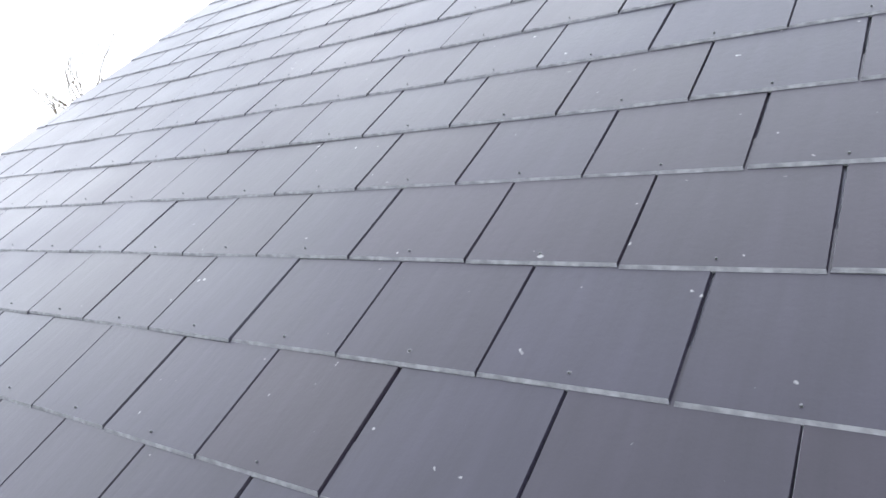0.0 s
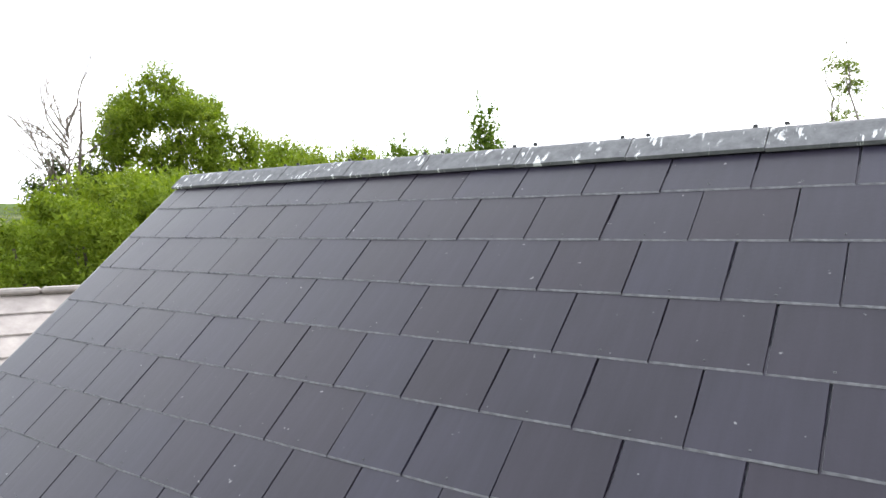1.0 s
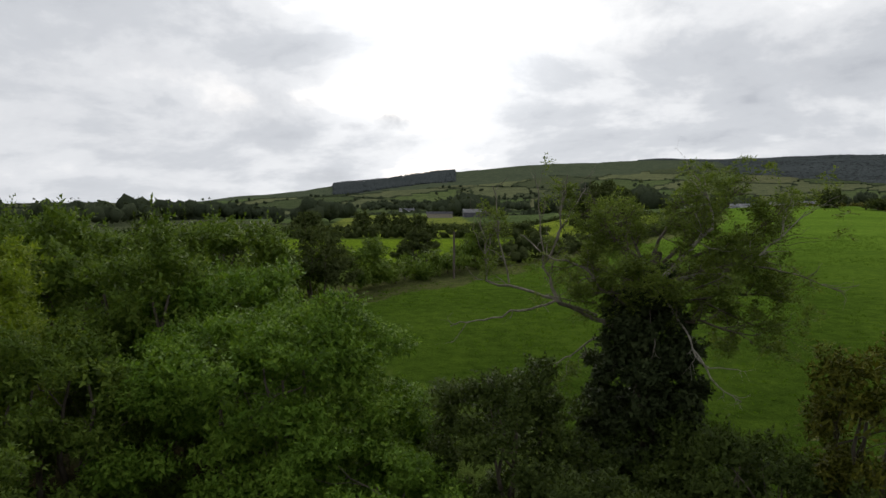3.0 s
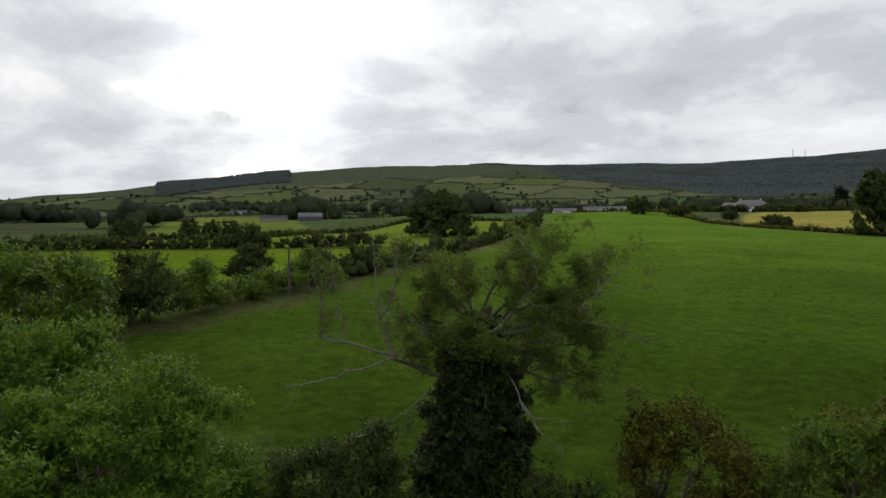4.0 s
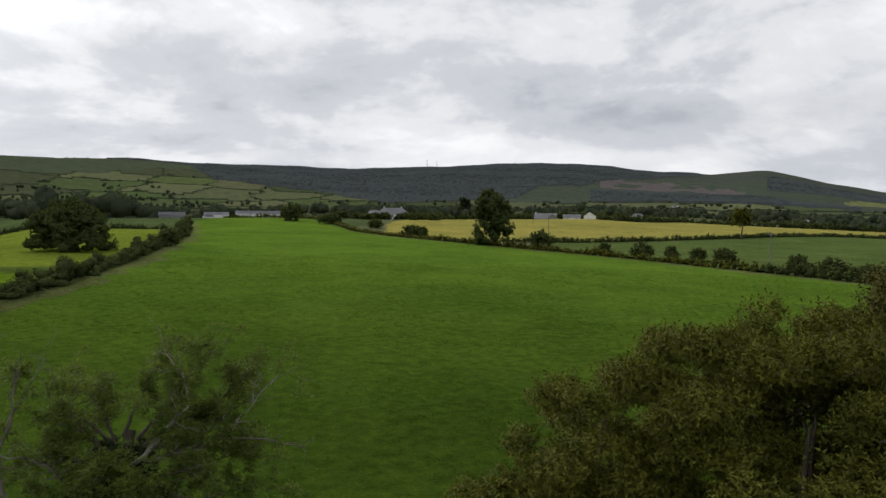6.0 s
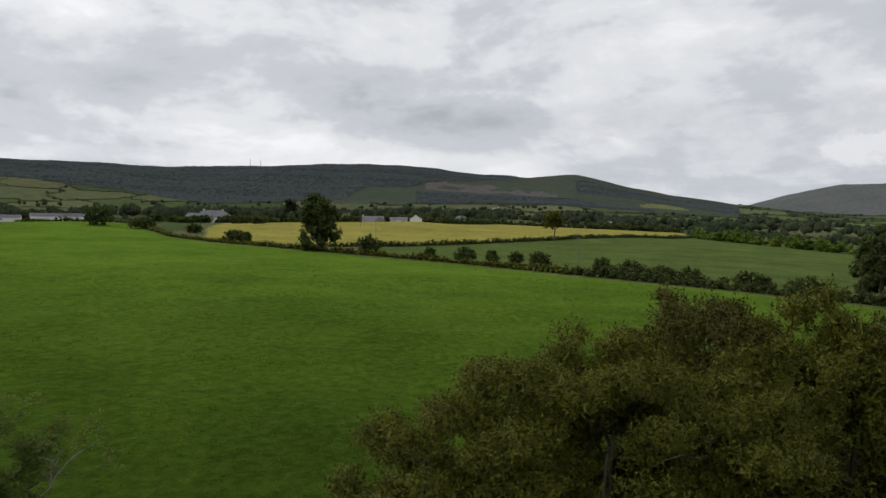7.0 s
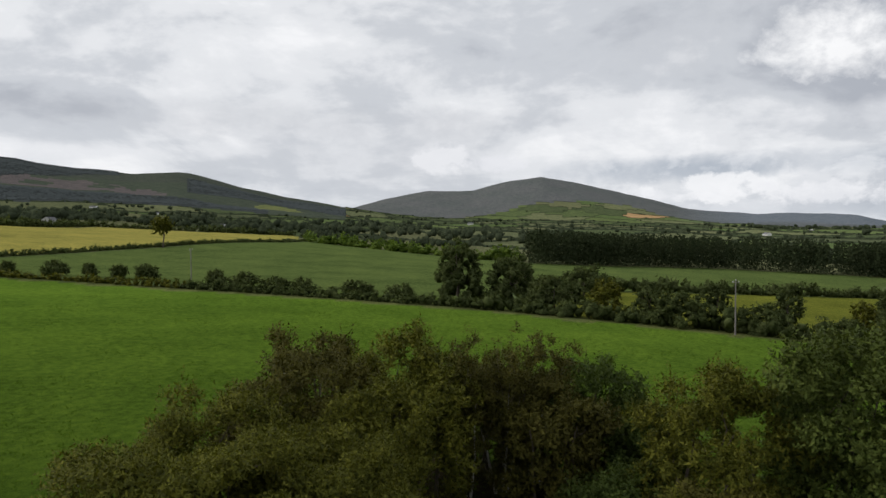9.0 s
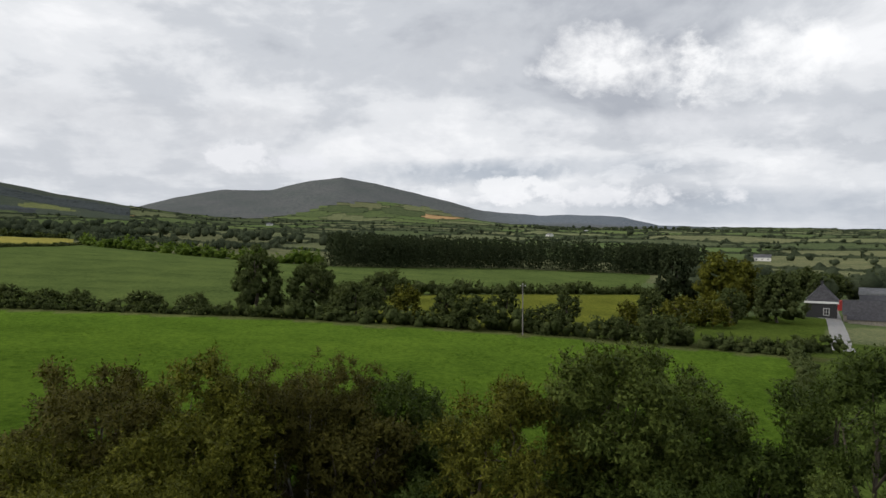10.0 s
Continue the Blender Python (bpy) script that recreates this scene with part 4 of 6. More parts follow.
# shrubs between the house and the pasture
for x, y, top, rx, ry, kind, label, extra in (
        (-6.6, 13.2, 1.0, 3.8, 3.4, "speckled", "large bright green rambling shrub behind the roof", dict(count=20)),
        (-4.1, 10.6, -1.5, 2.4, 2.2, "speckled", "green bramble shrub behind the roof", dict(count=12)),
        (-10.1, 17.1, 1.8, 3.4, 3.1, "speckled", "green leafy shrub beside a larger one", dict(count=14)),
        (-11.6, 15.6, 3.0, 2.3, 2.3, "green", "upright green hazel with ragged top", dict(count=13, gaps=0.3)),
        (-11.6, 11.3, 0.7, 2.6, 2.4, "green", "green shaded shrub behind the house", dict(count=12)),
        (-14.9, 11.5, 2.1, 2.9, 2.6, "bright", "green shrub with ragged shoots", dict(count=13, gaps=0.3)),
        (-11.1, 6.6, 0.1, 2.5, 2.2, "green", "green willow shrub beside the gable", dict(count=13)),
        (-14.5, 5.2, 0.9, 2.9, 2.6, "bright", "light green feathery willow shrub", dict(count=13)),
        (-18.2, 8.2, 1.2, 3.1, 2.9, "bright", "yellow-green shrub behind the outbuilding", dict(count=13)),
        (-1.2, 12.6, -0.2, 2.0, 1.6, "dark", "dark green elder shrub", dict(count=12)),
        (0.8, 10.3, -1.6, 2.0, 1.6, "dark", "dark green shrub behind the roof", dict(count=11)),
        (2.5, 14.2, -1.7, 2.1, 1.5, "dark", "dark green elder shrub round a tree foot", dict(count=12)),
        (3.9, 11.7, -1.2, 2.0, 1.6, "dark", "low dark green shrub under a tree", dict(count=11)),
        (6.5, 12.3, 0.4, 1.7, 1.4, "olive", "grey-green willow shrub at the pasture edge", dict(count=12, gaps=0.2)),
        (9.4, 11.3, 0.3, 2.1, 1.7, "green", "green shrub at the pasture edge", dict(count=12)),
        (12.1, 13.2, -0.1, 2.1, 1.8, "olive", "olive shrub at the pasture edge", dict(count=12)),
        (8.4, 7.8, -1.6, 2.4, 1.8, "dark", "dark low shrub behind the roof", dict(count=11)),
        (13.4, 7.7, -0.7, 2.6, 2.4, "green", "green low shrub at the pasture edge", dict(count=12)),
        (-17.5, 29.9, 3.3, 4.7, 4.2, "green", "dark broad hawthorn tree", dict(count=15)),
        (-20.0, 38.0, 2.4, 3.9, 3.4, "dark", "dark hawthorn at the hedge end", dict(count=13)),
        (-23.9, 26.4, 3.7, 4.7, 4.2, "green", "green leafy hedge tree beyond shrubs", dict(count=14)),
        (-21.1, 18.6, 2.3, 3.9, 3.4, "bright", "green tangled shrub beyond the gable", dict(count=13)),
        (-27.6, 15.9, 2.3, 3.9, 3.7, "green", "green tangled shrub beyond the gable", dict(count=13)),
        (-24.9, 37.5, 3.0, 3.9, 3.4, "dark", "dark hawthorn hedgerow tree in leaf", dict(count=13))):
    tree("shrub", x, y, top, rx, ry, LEAF[kind], label, stems=4, group="shrubs behind the house", category="shrub", feather=0.8, slim_by=1.08 if kind in ("bright", "olive") else 1.0, **{"low": 0.06, **extra})
tree("tall_weed_shrub", 0.5, 5.3, -1.0, 0.6, 0.5, LEAF["olive"], "yellow-green seeding shrub close behind the ridge", leaf=0.035, count=8, low=0.2, stems=5, category="shrub", gaps=0.3, cover=5)
tree("oak", -27.3, 15.8, 6.5, 4.0, 4.0, LEAF["bright"], "round-headed green tree beyond the gable", count=30, low=0.2, lobe=0.36, gaps=0.12, leaf=0.08, heart=0.5, cover=6.0)
tree("tree", -25.1, 18.8, 4.0, 3.2, 3.0, LEAF["bright"], "lower green tree beside a round-headed one", count=16, low=0.1, lobe=0.36, gaps=0.2, leaf=0.08, heart=0.5, cover=5.0)
tree("tree", -26.3, 11.0, 2.5, 2.5, 2.4, LEAF["dark"], "dark bushy tree under a leafless one", count=14, low=0.1, lobe=0.38, leaf=0.08, heart=0.5, cover=6.0)
bare = thing("bare_tree", (-24.3, 9.4, float(land(-24.3, 9.4)) - 0.05), "leafless grey tree with fine twigs", "tree")
v, f = tubes(sum([bough((0, 0, 0), (-0.05, 0.1, 1), 8.6, 0.12, 0, 0.06), *[bough((0.0, 0.05, rng.uniform(3.6, 7.2)), (rng.normal(-0.6, 0.4), rng.normal(-0.3, 0.5), 0.75), 2.9, 0.035, 2, 0.14, 0.02, 0.45, (4, 6)) for _ in range(20)]], []), 5)
child("trunk", mesh_np("trunk", v, f, BARK, True), bare)


def ash_tree():
    """The half-dead ash, its stump wrapped in ivy."""
    gx, gy = 2.2, 14.9
    g = float(land(gx, gy)) - 0.05
    ob = thing("ash_tree", (gx, gy, g), "half-dead ash with an ivy-wrapped trunk and bare pale limbs", "tree")
    tufts = []

    def limb(pts, r0, r1):
        """A crooked limb through a few places."""
        pts = [np.array(p) - (gx, gy, g) for p in pts]
        n, out = len(pts), []
        for k in range((n - 1) * 4 + 1):
            q = k / 4
            i = int(min(q, n - 2))
            out.append((*(pts[i] + (pts[i + 1] - pts[i]) * (q - i) + rng.normal(0, 0.03, 3) * (k > 0)), r0 + (r1 - r0) * k / ((n - 1) * 4)))
        return out

    def arm(pts, thick=0.05, twigs=6, green=0.0, lift=0.25, run=(0.5, 1.2), bark=None, label="bare pale limb"):
        """One main limb with its side twigs; green: the share of twigs that end in leaves."""
        main = limb(pts, thick, 0.011)
        paths = [main]
        for _ in range(twigs):
            j = int(rng.integers(3, len(main)))
            d = np.array(main[j][:3]) - np.array(main[j - 1][:3])
            d = d / (np.linalg.norm(d) + 1e-9) + rng.normal(0, 0.55, 3) + np.array([0, 0, lift])
            side = bough(main[j][:3], d, rng.uniform(*run), min(0.016, main[j][3] * 0.7), 1, 0.30, lift * 0.2, 0.6, (1, 3))
            paths += side
            for b in side:
                if rng.uniform() < green:
                    tufts.append(b[-1][:3])
                    if rng.uniform() < 0.5:
                        tufts.append(b[4][:3])
        v, f = tubes(paths, 5)
        child("limb", mesh_np("limb", v, f, bark or BARK_DEAD, True), ob, label)

    v, f = tubes([limb([(2.1, 14.9, g), (2.1, 14.9, -1.6), (2.2, 14.95, 0.5), (2.4, 15.05, 2.1)], 0.30, 0.12)], 8)
    child("trunk", mesh_np("trunk", v, f, BARK, True), ob, "dark ivy-covered trunk")
    # dead limbs over the pasture side
    arm([(1.6, 14.9, 0.3), (0.98, 14.8, 0.48), (0.08, 14.6, 0.92), (-0.33, 15.2, 1.72), (0.23, 15.8, 3.0), (0.75, 16.2, 3.8)], 0.075, 9, 0.06, 0.4)
    arm([(0.08, 14.6, 0.92), (-0.67, 14.9, 1.23), (-1.74, 15.2, 1.35), (-1.87, 15.6, 2.06), (-1.56, 16.0, 2.9)], 0.045, 7, 0.05, 0.3)
    arm([(0.98, 14.8, 0.6), (0.02, 14.4, 0.99), (-0.88, 14.0, 0.77), (-1.69, 13.9, 0.57), (-2.5, 13.8, 0.42)], 0.04, 4, 0.0, -0.1)
    arm([(1.7, 14.9, 0.9), (1.05, 14.8, 1.26), (0.83, 14.5, 1.71), (0.22, 14.8, 1.92), (-0.37, 15.2, 2.1), (-1.0, 16.0, 2.6)], 0.045, 8, 0.08, 0.4)
    arm([(0.98, 14.8, 0.9), (0.2, 14.5, 1.05), (-0.3, 14.5, 1.1)], 0.025, 2, 0.0, 0.1)
    arm([(1.5, 14.8, 0.2), (0.83, 14.8, 0.0), (0.35, 14.4, -0.35), (-0.22, 14.2, -0.62)], 0.03, 4, 0.5, -0.1)
    for a, b, c in (((-0.33, 15.2, 1.72), (-0.40, 15.3, 2.6), (-0.50, 15.4, 3.9)), ((-1.2, 15.1, 1.35), (-1.42, 15.3, 2.5), (-1.62, 15.4, 3.9)), ((0.0, 15.4, 2.4), (0.12, 15.4, 3.2), (0.27, 15.4, 4.1)), ((-1.8, 15.3, 1.6), (-1.85, 15.4, 2.4), (-2.05, 15.5, 3.2))):
        arm([a, b, c], 0.026, 6, 0.22, 0.5, (0.4, 0.9))
    # pale living limbs towards the field
    arm([(2.1, 14.7, 1.1), (2.82, 14.3, 1.96), (3.55, 14.2, 2.74), (3.51, 14.6, 3.48), (3.22, 15.0, 3.9)], 0.065, 9, 0.4, 0.4, bark=BARK_PALE, label="stripped pale limb")
    arm([(2.5, 14.8, 1.5), (3.57, 14.2, 1.67), (4.29, 14.2, 1.89), (4.82, 14.3, 2.35), (5.8, 14.6, 3.1)], 0.05, 12, 0.4, 0.4, bark=BARK_PALE)
    arm([(4.29, 14.2, 1.89), (5.34, 14.3, 1.68), (6.42, 14.4, 1.28)], 0.028, 8, 0.12, 0.15, (0.4, 0.9))
    arm([(2.6, 15.0, 1.0), (3.6, 15.2, 0.9), (4.6, 15.3, 0.4), (5.5, 15.4, 0.1)], 0.04, 9, 0.8, 0.0, bark=BARK, label="leafy low limb")
    # broken limbs that hang
    arm([(2.5, 14.8, 1.2), (2.69, 14.4, 0.85), (3.03, 13.9, 0.2), (3.29, 13.8, -0.38), (4.03, 13.8, -0.47)], 0.035, 4, 0.0, -0.3, (0.3, 0.7), BARK_PALE, "broken pale hanging limb")
    arm([(3.07, 13.9, 0.0), (3.43, 13.8, -0.62), (4.08, 13.8, -1.17)], 0.028, 4, 0.0, -0.3, (0.3, 0.6), BARK_PALE, "broken pale hanging limb")
    arm([(2.2, 14.3, 1.0), (2.22, 13.9, 0.1), (2.13, 13.8, -0.5)], 0.022, 2, 0.0, -0.3, (0.2, 0.5), label="broken pale hanging limb")
    # the leafy head
    for a, b, c in (((2.13, 15.0, 1.9), (1.3, 15.4, 2.6), (0.8, 15.6, 3.3)), ((2.29, 15.2, 2.0), (2.8, 15.6, 2.9), (3.1, 15.8, 3.5)), ((2.57, 15.1, 1.9), (3.8, 15.5, 2.8), (4.4, 15.8, 3.7)),
                    ((2.86, 15.1, 1.9), (4.7, 15.6, 2.5), (5.5, 15.8, 3.2)), ((2.2, 15.2, 1.6), (1.9, 16.0, 2.5), (1.5, 16.6, 3.1)), ((2.4, 15.1, 1.4), (3.5, 15.5, 1.7), (4.6, 15.8, 1.9)),
                    ((2.6, 15.0, 1.3), (4.0, 15.3, 1.9), (5.6, 15.5, 2.5)), ((2.6, 15.0, 0.8), (4.0, 15.0, 1.2), (5.4, 15.2, 1.1)), ((2.5, 15.0, 0.5), (3.4, 14.7, 0.5), (4.5, 14.5, 0.2)),
                    ((2.5, 15.0, 1.6), (3.0, 14.7, 2.2), (3.4, 14.5, 2.9)), ((2.3, 15.0, 1.4), (1.7, 14.7, 2.0), (1.3, 14.5, 2.6))):
        arm([a, b, c], 0.05, 15, 0.5, 0.15, (0.5, 1.1), BARK, "leafy limb")
    for k in range(12):
        a = 6.28 * k / 12 + rng.uniform(-0.2, 0.2)
        z, o = rng.uniform(0.3, 1.6), rng.uniform(1.7, 2.7)
        arm([(2.2, 14.95, z), (2.3 + 0.5 * o * math.cos(a), 14.95 + 0.4 * o * math.sin(a), z + 0.35), (2.4 + o * math.cos(a), 14.95 + 0.75 * o * math.sin(a), z + rng.uniform(0.1, 0.8))], 0.03, 10, 0.6, 0.05, (0.35, 0.8), BARK, "leafy limb")
    # ivy round the trunk
    k = np.linspace(0, 1, 210)
    wide = np.interp(k, [0, 0.35, 0.6, 0.8, 0.9, 1.0], [1.25, 1.5, 1.35, 0.8, 0.45, 0.2])
    a, o, r = rng.uniform(0, 6.28, 210), np.sqrt(rng.uniform(0, 1, 210)) * wide, rng.uniform(0.22, 0.46, 210)
    ivy = np.stack([2.12 - gx + o * np.cos(a), 14.85 - gy + o * 0.8 * np.sin(a), -4.0 - g + 5.6 * k, r, r, r * 1.1], 1)
    child("ivy", crown_full("ivy", ivy, 0.05, LEAF["ivy"], 9.5, 0.05, 0.8, heart=0.0, clumps=3, fill=0.4), ob, "dark glossy ivy")
    # tufts of feathered leaves at the twig ends
    tip = np.array(tufts)
    n, ribs, pairs = len(tip), 13, 7
    way = unit(rng.normal(0, 0.8, (n, ribs, 3)) + np.array([0, 0, 0.25]))
    run = rng.uniform(0.12, 0.3, (n, ribs, 1, 1))
    q = np.linspace(0.25, 1, pairs)[None, None, :, None]
    p = (tip[:, None, None] + way[:, :, None] * q * run - np.array([0, 0, 0.35]) * run * q * q).reshape(-1, 3)
    t = np.repeat(way.reshape(-1, 3), pairs, axis=0)
    s = unit(np.cross(t, np.array([0, 0, 1.0]) + rng.normal(0, 0.3, t.shape))) * np.tile(np.where(np.arange(pairs) % 2, 1.0, -1.0), n * ribs)[:, None]
    d = unit(t * 0.7 + s)
    e = unit(np.cross(d, np.array([0, 0, 1.0]) + rng.normal(0, 0.5, d.shape)))
    z = rng.uniform(0.06, 0.12, (len(p), 1))
    v = np.stack([p - e * z * 0.24 + d * z * 0.4, p + e * z * 0.24 + d * z * 0.4, p + d * z * 1.2], 1).reshape(-1, 3)
    child("crown", mesh_np("crown", v, np.arange(len(v)).reshape(-1, 3), LEAF["ash"]), ob, "sparse tufts of green leaves")


ash_tree()

# field trees and hedge bushes
for x, y, h, w, kind, label, extra in (
        (123.4, 171.2, 17.1, 13.5, "dark", "tall full dark-green tree at a field corner", dict(count=22, low=0.08)),
        (130.6, 156.8, 5.2, 6.2, "dark", "rounded hedge bush", {}),
        (120.0, 215.7, 4.6, 6.4, "dark", "rounded hedge bush", {}),
        (127.4, 221.0, 3.0, 3.3, "dark", "small hedge bush", {}),
        (141.0, 141.4, 2.6, 3.0, "dark", "small hedge bush", {}),
        (141.5, 128.0, 4.1, 6.8, "dark", "rounded hedge bush", {}),
        (145.2, 121.4, 3.4, 3.5, "dark", "rounded hedge bush", {}),
        (145.6, 113.5, 3.6, 3.8, "dark", "rounded hedge bush", {}),
        (147.4, 107.1, 4.2, 5.8, "dark", "rounded hedge bush", {}),
        (142.8, 85.4, 4.1, 4.9, "dark", "rounded hedge bush", {}),
        (144.0, 79.0, 3.9, 7.0, "dark", "rounded hedge bush", {}),
        (144.6, 71.4, 3.4, 8.1, "dark", "broad hedge bush", {}),
        (145.6, 65.1, 3.4, 5.6, "dark", "rounded hedge bush", {}),
        (145.9, 52.2, 3.6, 8.2, "dark", "broad hedge bush", {}),
        (146.6, 42.5, 3.3, 7.2, "dark", "broad hedge bush", {}),
        (265.5, 186.9, 13.4, 9.5, "olive", "lone thin-crowned tree beside a barley field", dict(count=18, low=0.3, gaps=0.18, lobe=0.36)),
        (147.5, 29.4, 13.8, 11.9, "green", "tall leafy ash in the hedgerow", dict(count=22, low=0.05, lobe=0.34)),
        (148.9, 18.5, 11.8, 12.1, "green", "leafy hedgerow tree", dict(count=20, low=0.05, lobe=0.34)),
        (145.8, 8.8, 7.1, 14.0, "green", "spreading hedgerow tree", dict(count=16, low=0.03)),
        (141.0, -2.0, 7.5, 7.9, "olive", "feathery pale-green hedgerow tree", dict(count=13, low=0.05)),
        (138.0, -9.5, 8.0, 6.3, "green", "hedgerow tree", dict(low=0.05)),
        (134.2, -14.7, 6.5, 11.2, "green", "broad hedgerow shrub", dict(count=15, low=0.02)),
        (136.0, -21.6, 9.1, 5.7, "green", "upright hedgerow hawthorn", dict(low=0.12)),
        (131.5, -28.3, 5.1, 9.3, "dark", "broad hedgerow shrub", dict(low=0.02)),
        (133.4, -33.1, 7.9, 5.8, "green", "upright hedgerow hawthorn", dict(low=0.1)),
        (125.2, -40.0, 4.8, 6.5, "dark", "hedgerow shrub", dict(low=0.02)),
        (128.5, -43.5, 7.2, 5.0, "olive", "pale-green hedgerow tree", dict(low=0.1)),
        (123.3, -48.4, 5.2, 10.7, "green", "broad hedgerow shrub", dict(low=0.02)),
        (187.7, 4.3, 7.8, 13.8, "dark", "dark hedgerow bush beyond a meadow", dict(low=0.02)),
        (182.5, 21.2, 8.3, 8.9, "green", "hedgerow tree beyond a meadow", dict(low=0.05)),
        (190.2, -76.2, 17.8, 11.5, "conifer", "tall dark cypress beside a farmhouse", dict(count=24, low=0.02, lobe=0.32)),
        (179.0, -85.5, 16.4, 16.8, "olive", "broad yellow-green garden tree", dict(count=22, low=0.08)),
        (160.5, -78.0, 8.8, 8.8, "dark", "dark garden tree on a lawn", dict(low=0.1)),
        (168.5, -93.5, 13.0, 12.6, "dark", "dark rounded garden tree", dict(count=20, low=0.1)),
        (153.0, -70.5, 6.2, 8.5, "olive", "pale garden shrub", dict(low=0.02)),
        (150.8, -62.5, 6.4, 10.4, "olive", "pale garden shrub", dict(low=0.02)),
        (166.0, -61.0, 7.0, 9.0, "dark", "dark garden shrub", dict(low=0.02)),
        (228.0, -112.0, 12.0, 14.0, "dark", "dark tree behind a farmhouse", dict(count=15, low=0.04)),
        (238.0, -124.0, 9.0, 13.0, "green", "green tree behind a farmhouse", dict(count=15, low=0.04)),
        (252.0, -150.0, 12.5, 16.0, "dark", "dark tree behind a farmyard", dict(count=15, low=0.04)),
        (262.0, -166.0, 11.0, 14.0, "dark", "dark tree behind a farmyard", dict(count=15, low=0.04)),
        (8.7, 152.8, 9.7, 15.5, "dark", "spreading hedgerow tree", dict(count=26, low=0.0)),
        (-55.0, 142.0, 4.9, 7.5, "dark", "rounded field bush", dict(low=0.0)),
        (-43.2, 143.0, 4.9, 5.2, "dark", "rounded field bush", dict(low=0.0)),
        (-39.8, 146.5, 4.4, 4.3, "dark", "rounded field bush", dict(low=0.0)),
        (-36.2, 150.0, 4.4, 5.0, "dark", "rounded field bush", dict(low=0.0)),
        (-24.5, 112.5, 4.6, 4.8, "dark", "rounded hedge bush", dict(low=0.0)),
        (294.0, 424.0, 19.0, 8.0, "conifer", "tall dark conifer beyond a barley field", dict(count=16, lobe=0.3)),
        (302.0, 420.0, 16.0, 8.0, "conifer", "tall dark conifer beyond a barley field", dict(count=16, lobe=0.3)),
        (281.0, 428.0, 17.0, 9.0, "conifer", "tall dark conifer beyond a barley field", dict(count=16, lobe=0.3)),
        (-14.8, 68.0, 4.4, 5.3, "green", "hedgerow hawthorn", dict(low=0.02)),
        (-17.7, 45.9, 4.9, 6.3, "green", "hedgerow hawthorn", dict(low=0.02)),
        (-9.0, 75.1, 2.9, 5.0, "green", "hedge bush", dict(low=0.02)),
        (29.3, 166.1, 4.6, 6.1, "green", "hedge bush", dict(low=0.02)),
        (110.4, 315.8, 7.6, 13.7, "dark", "hedgerow tree", dict(low=0.02)),
        (120.1, 293.3, 4.6, 11.7, "dark", "hedgerow shrub", dict(low=0.02)),
        (129.9, 266.2, 3.4, 5.6, "dark", "hedgerow shrub", dict(low=0.02)),
        (196.0, 330.0, 3.2, 5.0, "dark", "dark garden shrub beside barley", dict(low=0.0)),
        (166.0, 352.0, 2.4, 7.0, "dark", "dark garden shrub beside a bungalow", dict(low=0.0)),
        (160.2, 374.7, 4.6, 10.0, "dark", "dark green garden tree beside a bungalow", dict(low=0.0)),
        (174.0, 380.5, 3.0, 8.0, "dark", "dark garden shrub before a bungalow", dict(low=0.0)),
        (184.5, 380.0, 3.2, 7.5, "dark", "dark garden shrub before a bungalow", dict(low=0.0)),
        (191.0, 379.0, 3.2, 7.0, "dark", "rounded dark garden shrub before a bungalow", dict(low=0.0)),
        (202.0, 373.0, 3.6, 9.0, "dark", "rounded dark garden shrub before a bungalow", dict(low=0.0)),
        (212.0, 366.5, 3.6, 9.0, "dark", "dark garden tree at the barley edge", dict(low=0.0)),
        (218.5, 362.5, 3.6, 9.0, "dark", "dark garden tree at the barley edge", dict(low=0.0))):
    e = dict(count=11, low=0.02, cover=6.5)
    e.update(extra)
    tree("tree" if h > 5 else "bush", x, y, float(land(x, y)) + h, w * 0.45, w * 0.45, LEAF["field" if kind in ("dark", "green") else kind], label + (" along a field hedge" if len(label.split()) < 5 else ""), group="hedgerow trees and bushes", category="tree" if h > 5 else "bush", leaf=max(0.13, 0.0017 * math.hypot(x, y)), stems=1 if h > 5 else 3, **e)


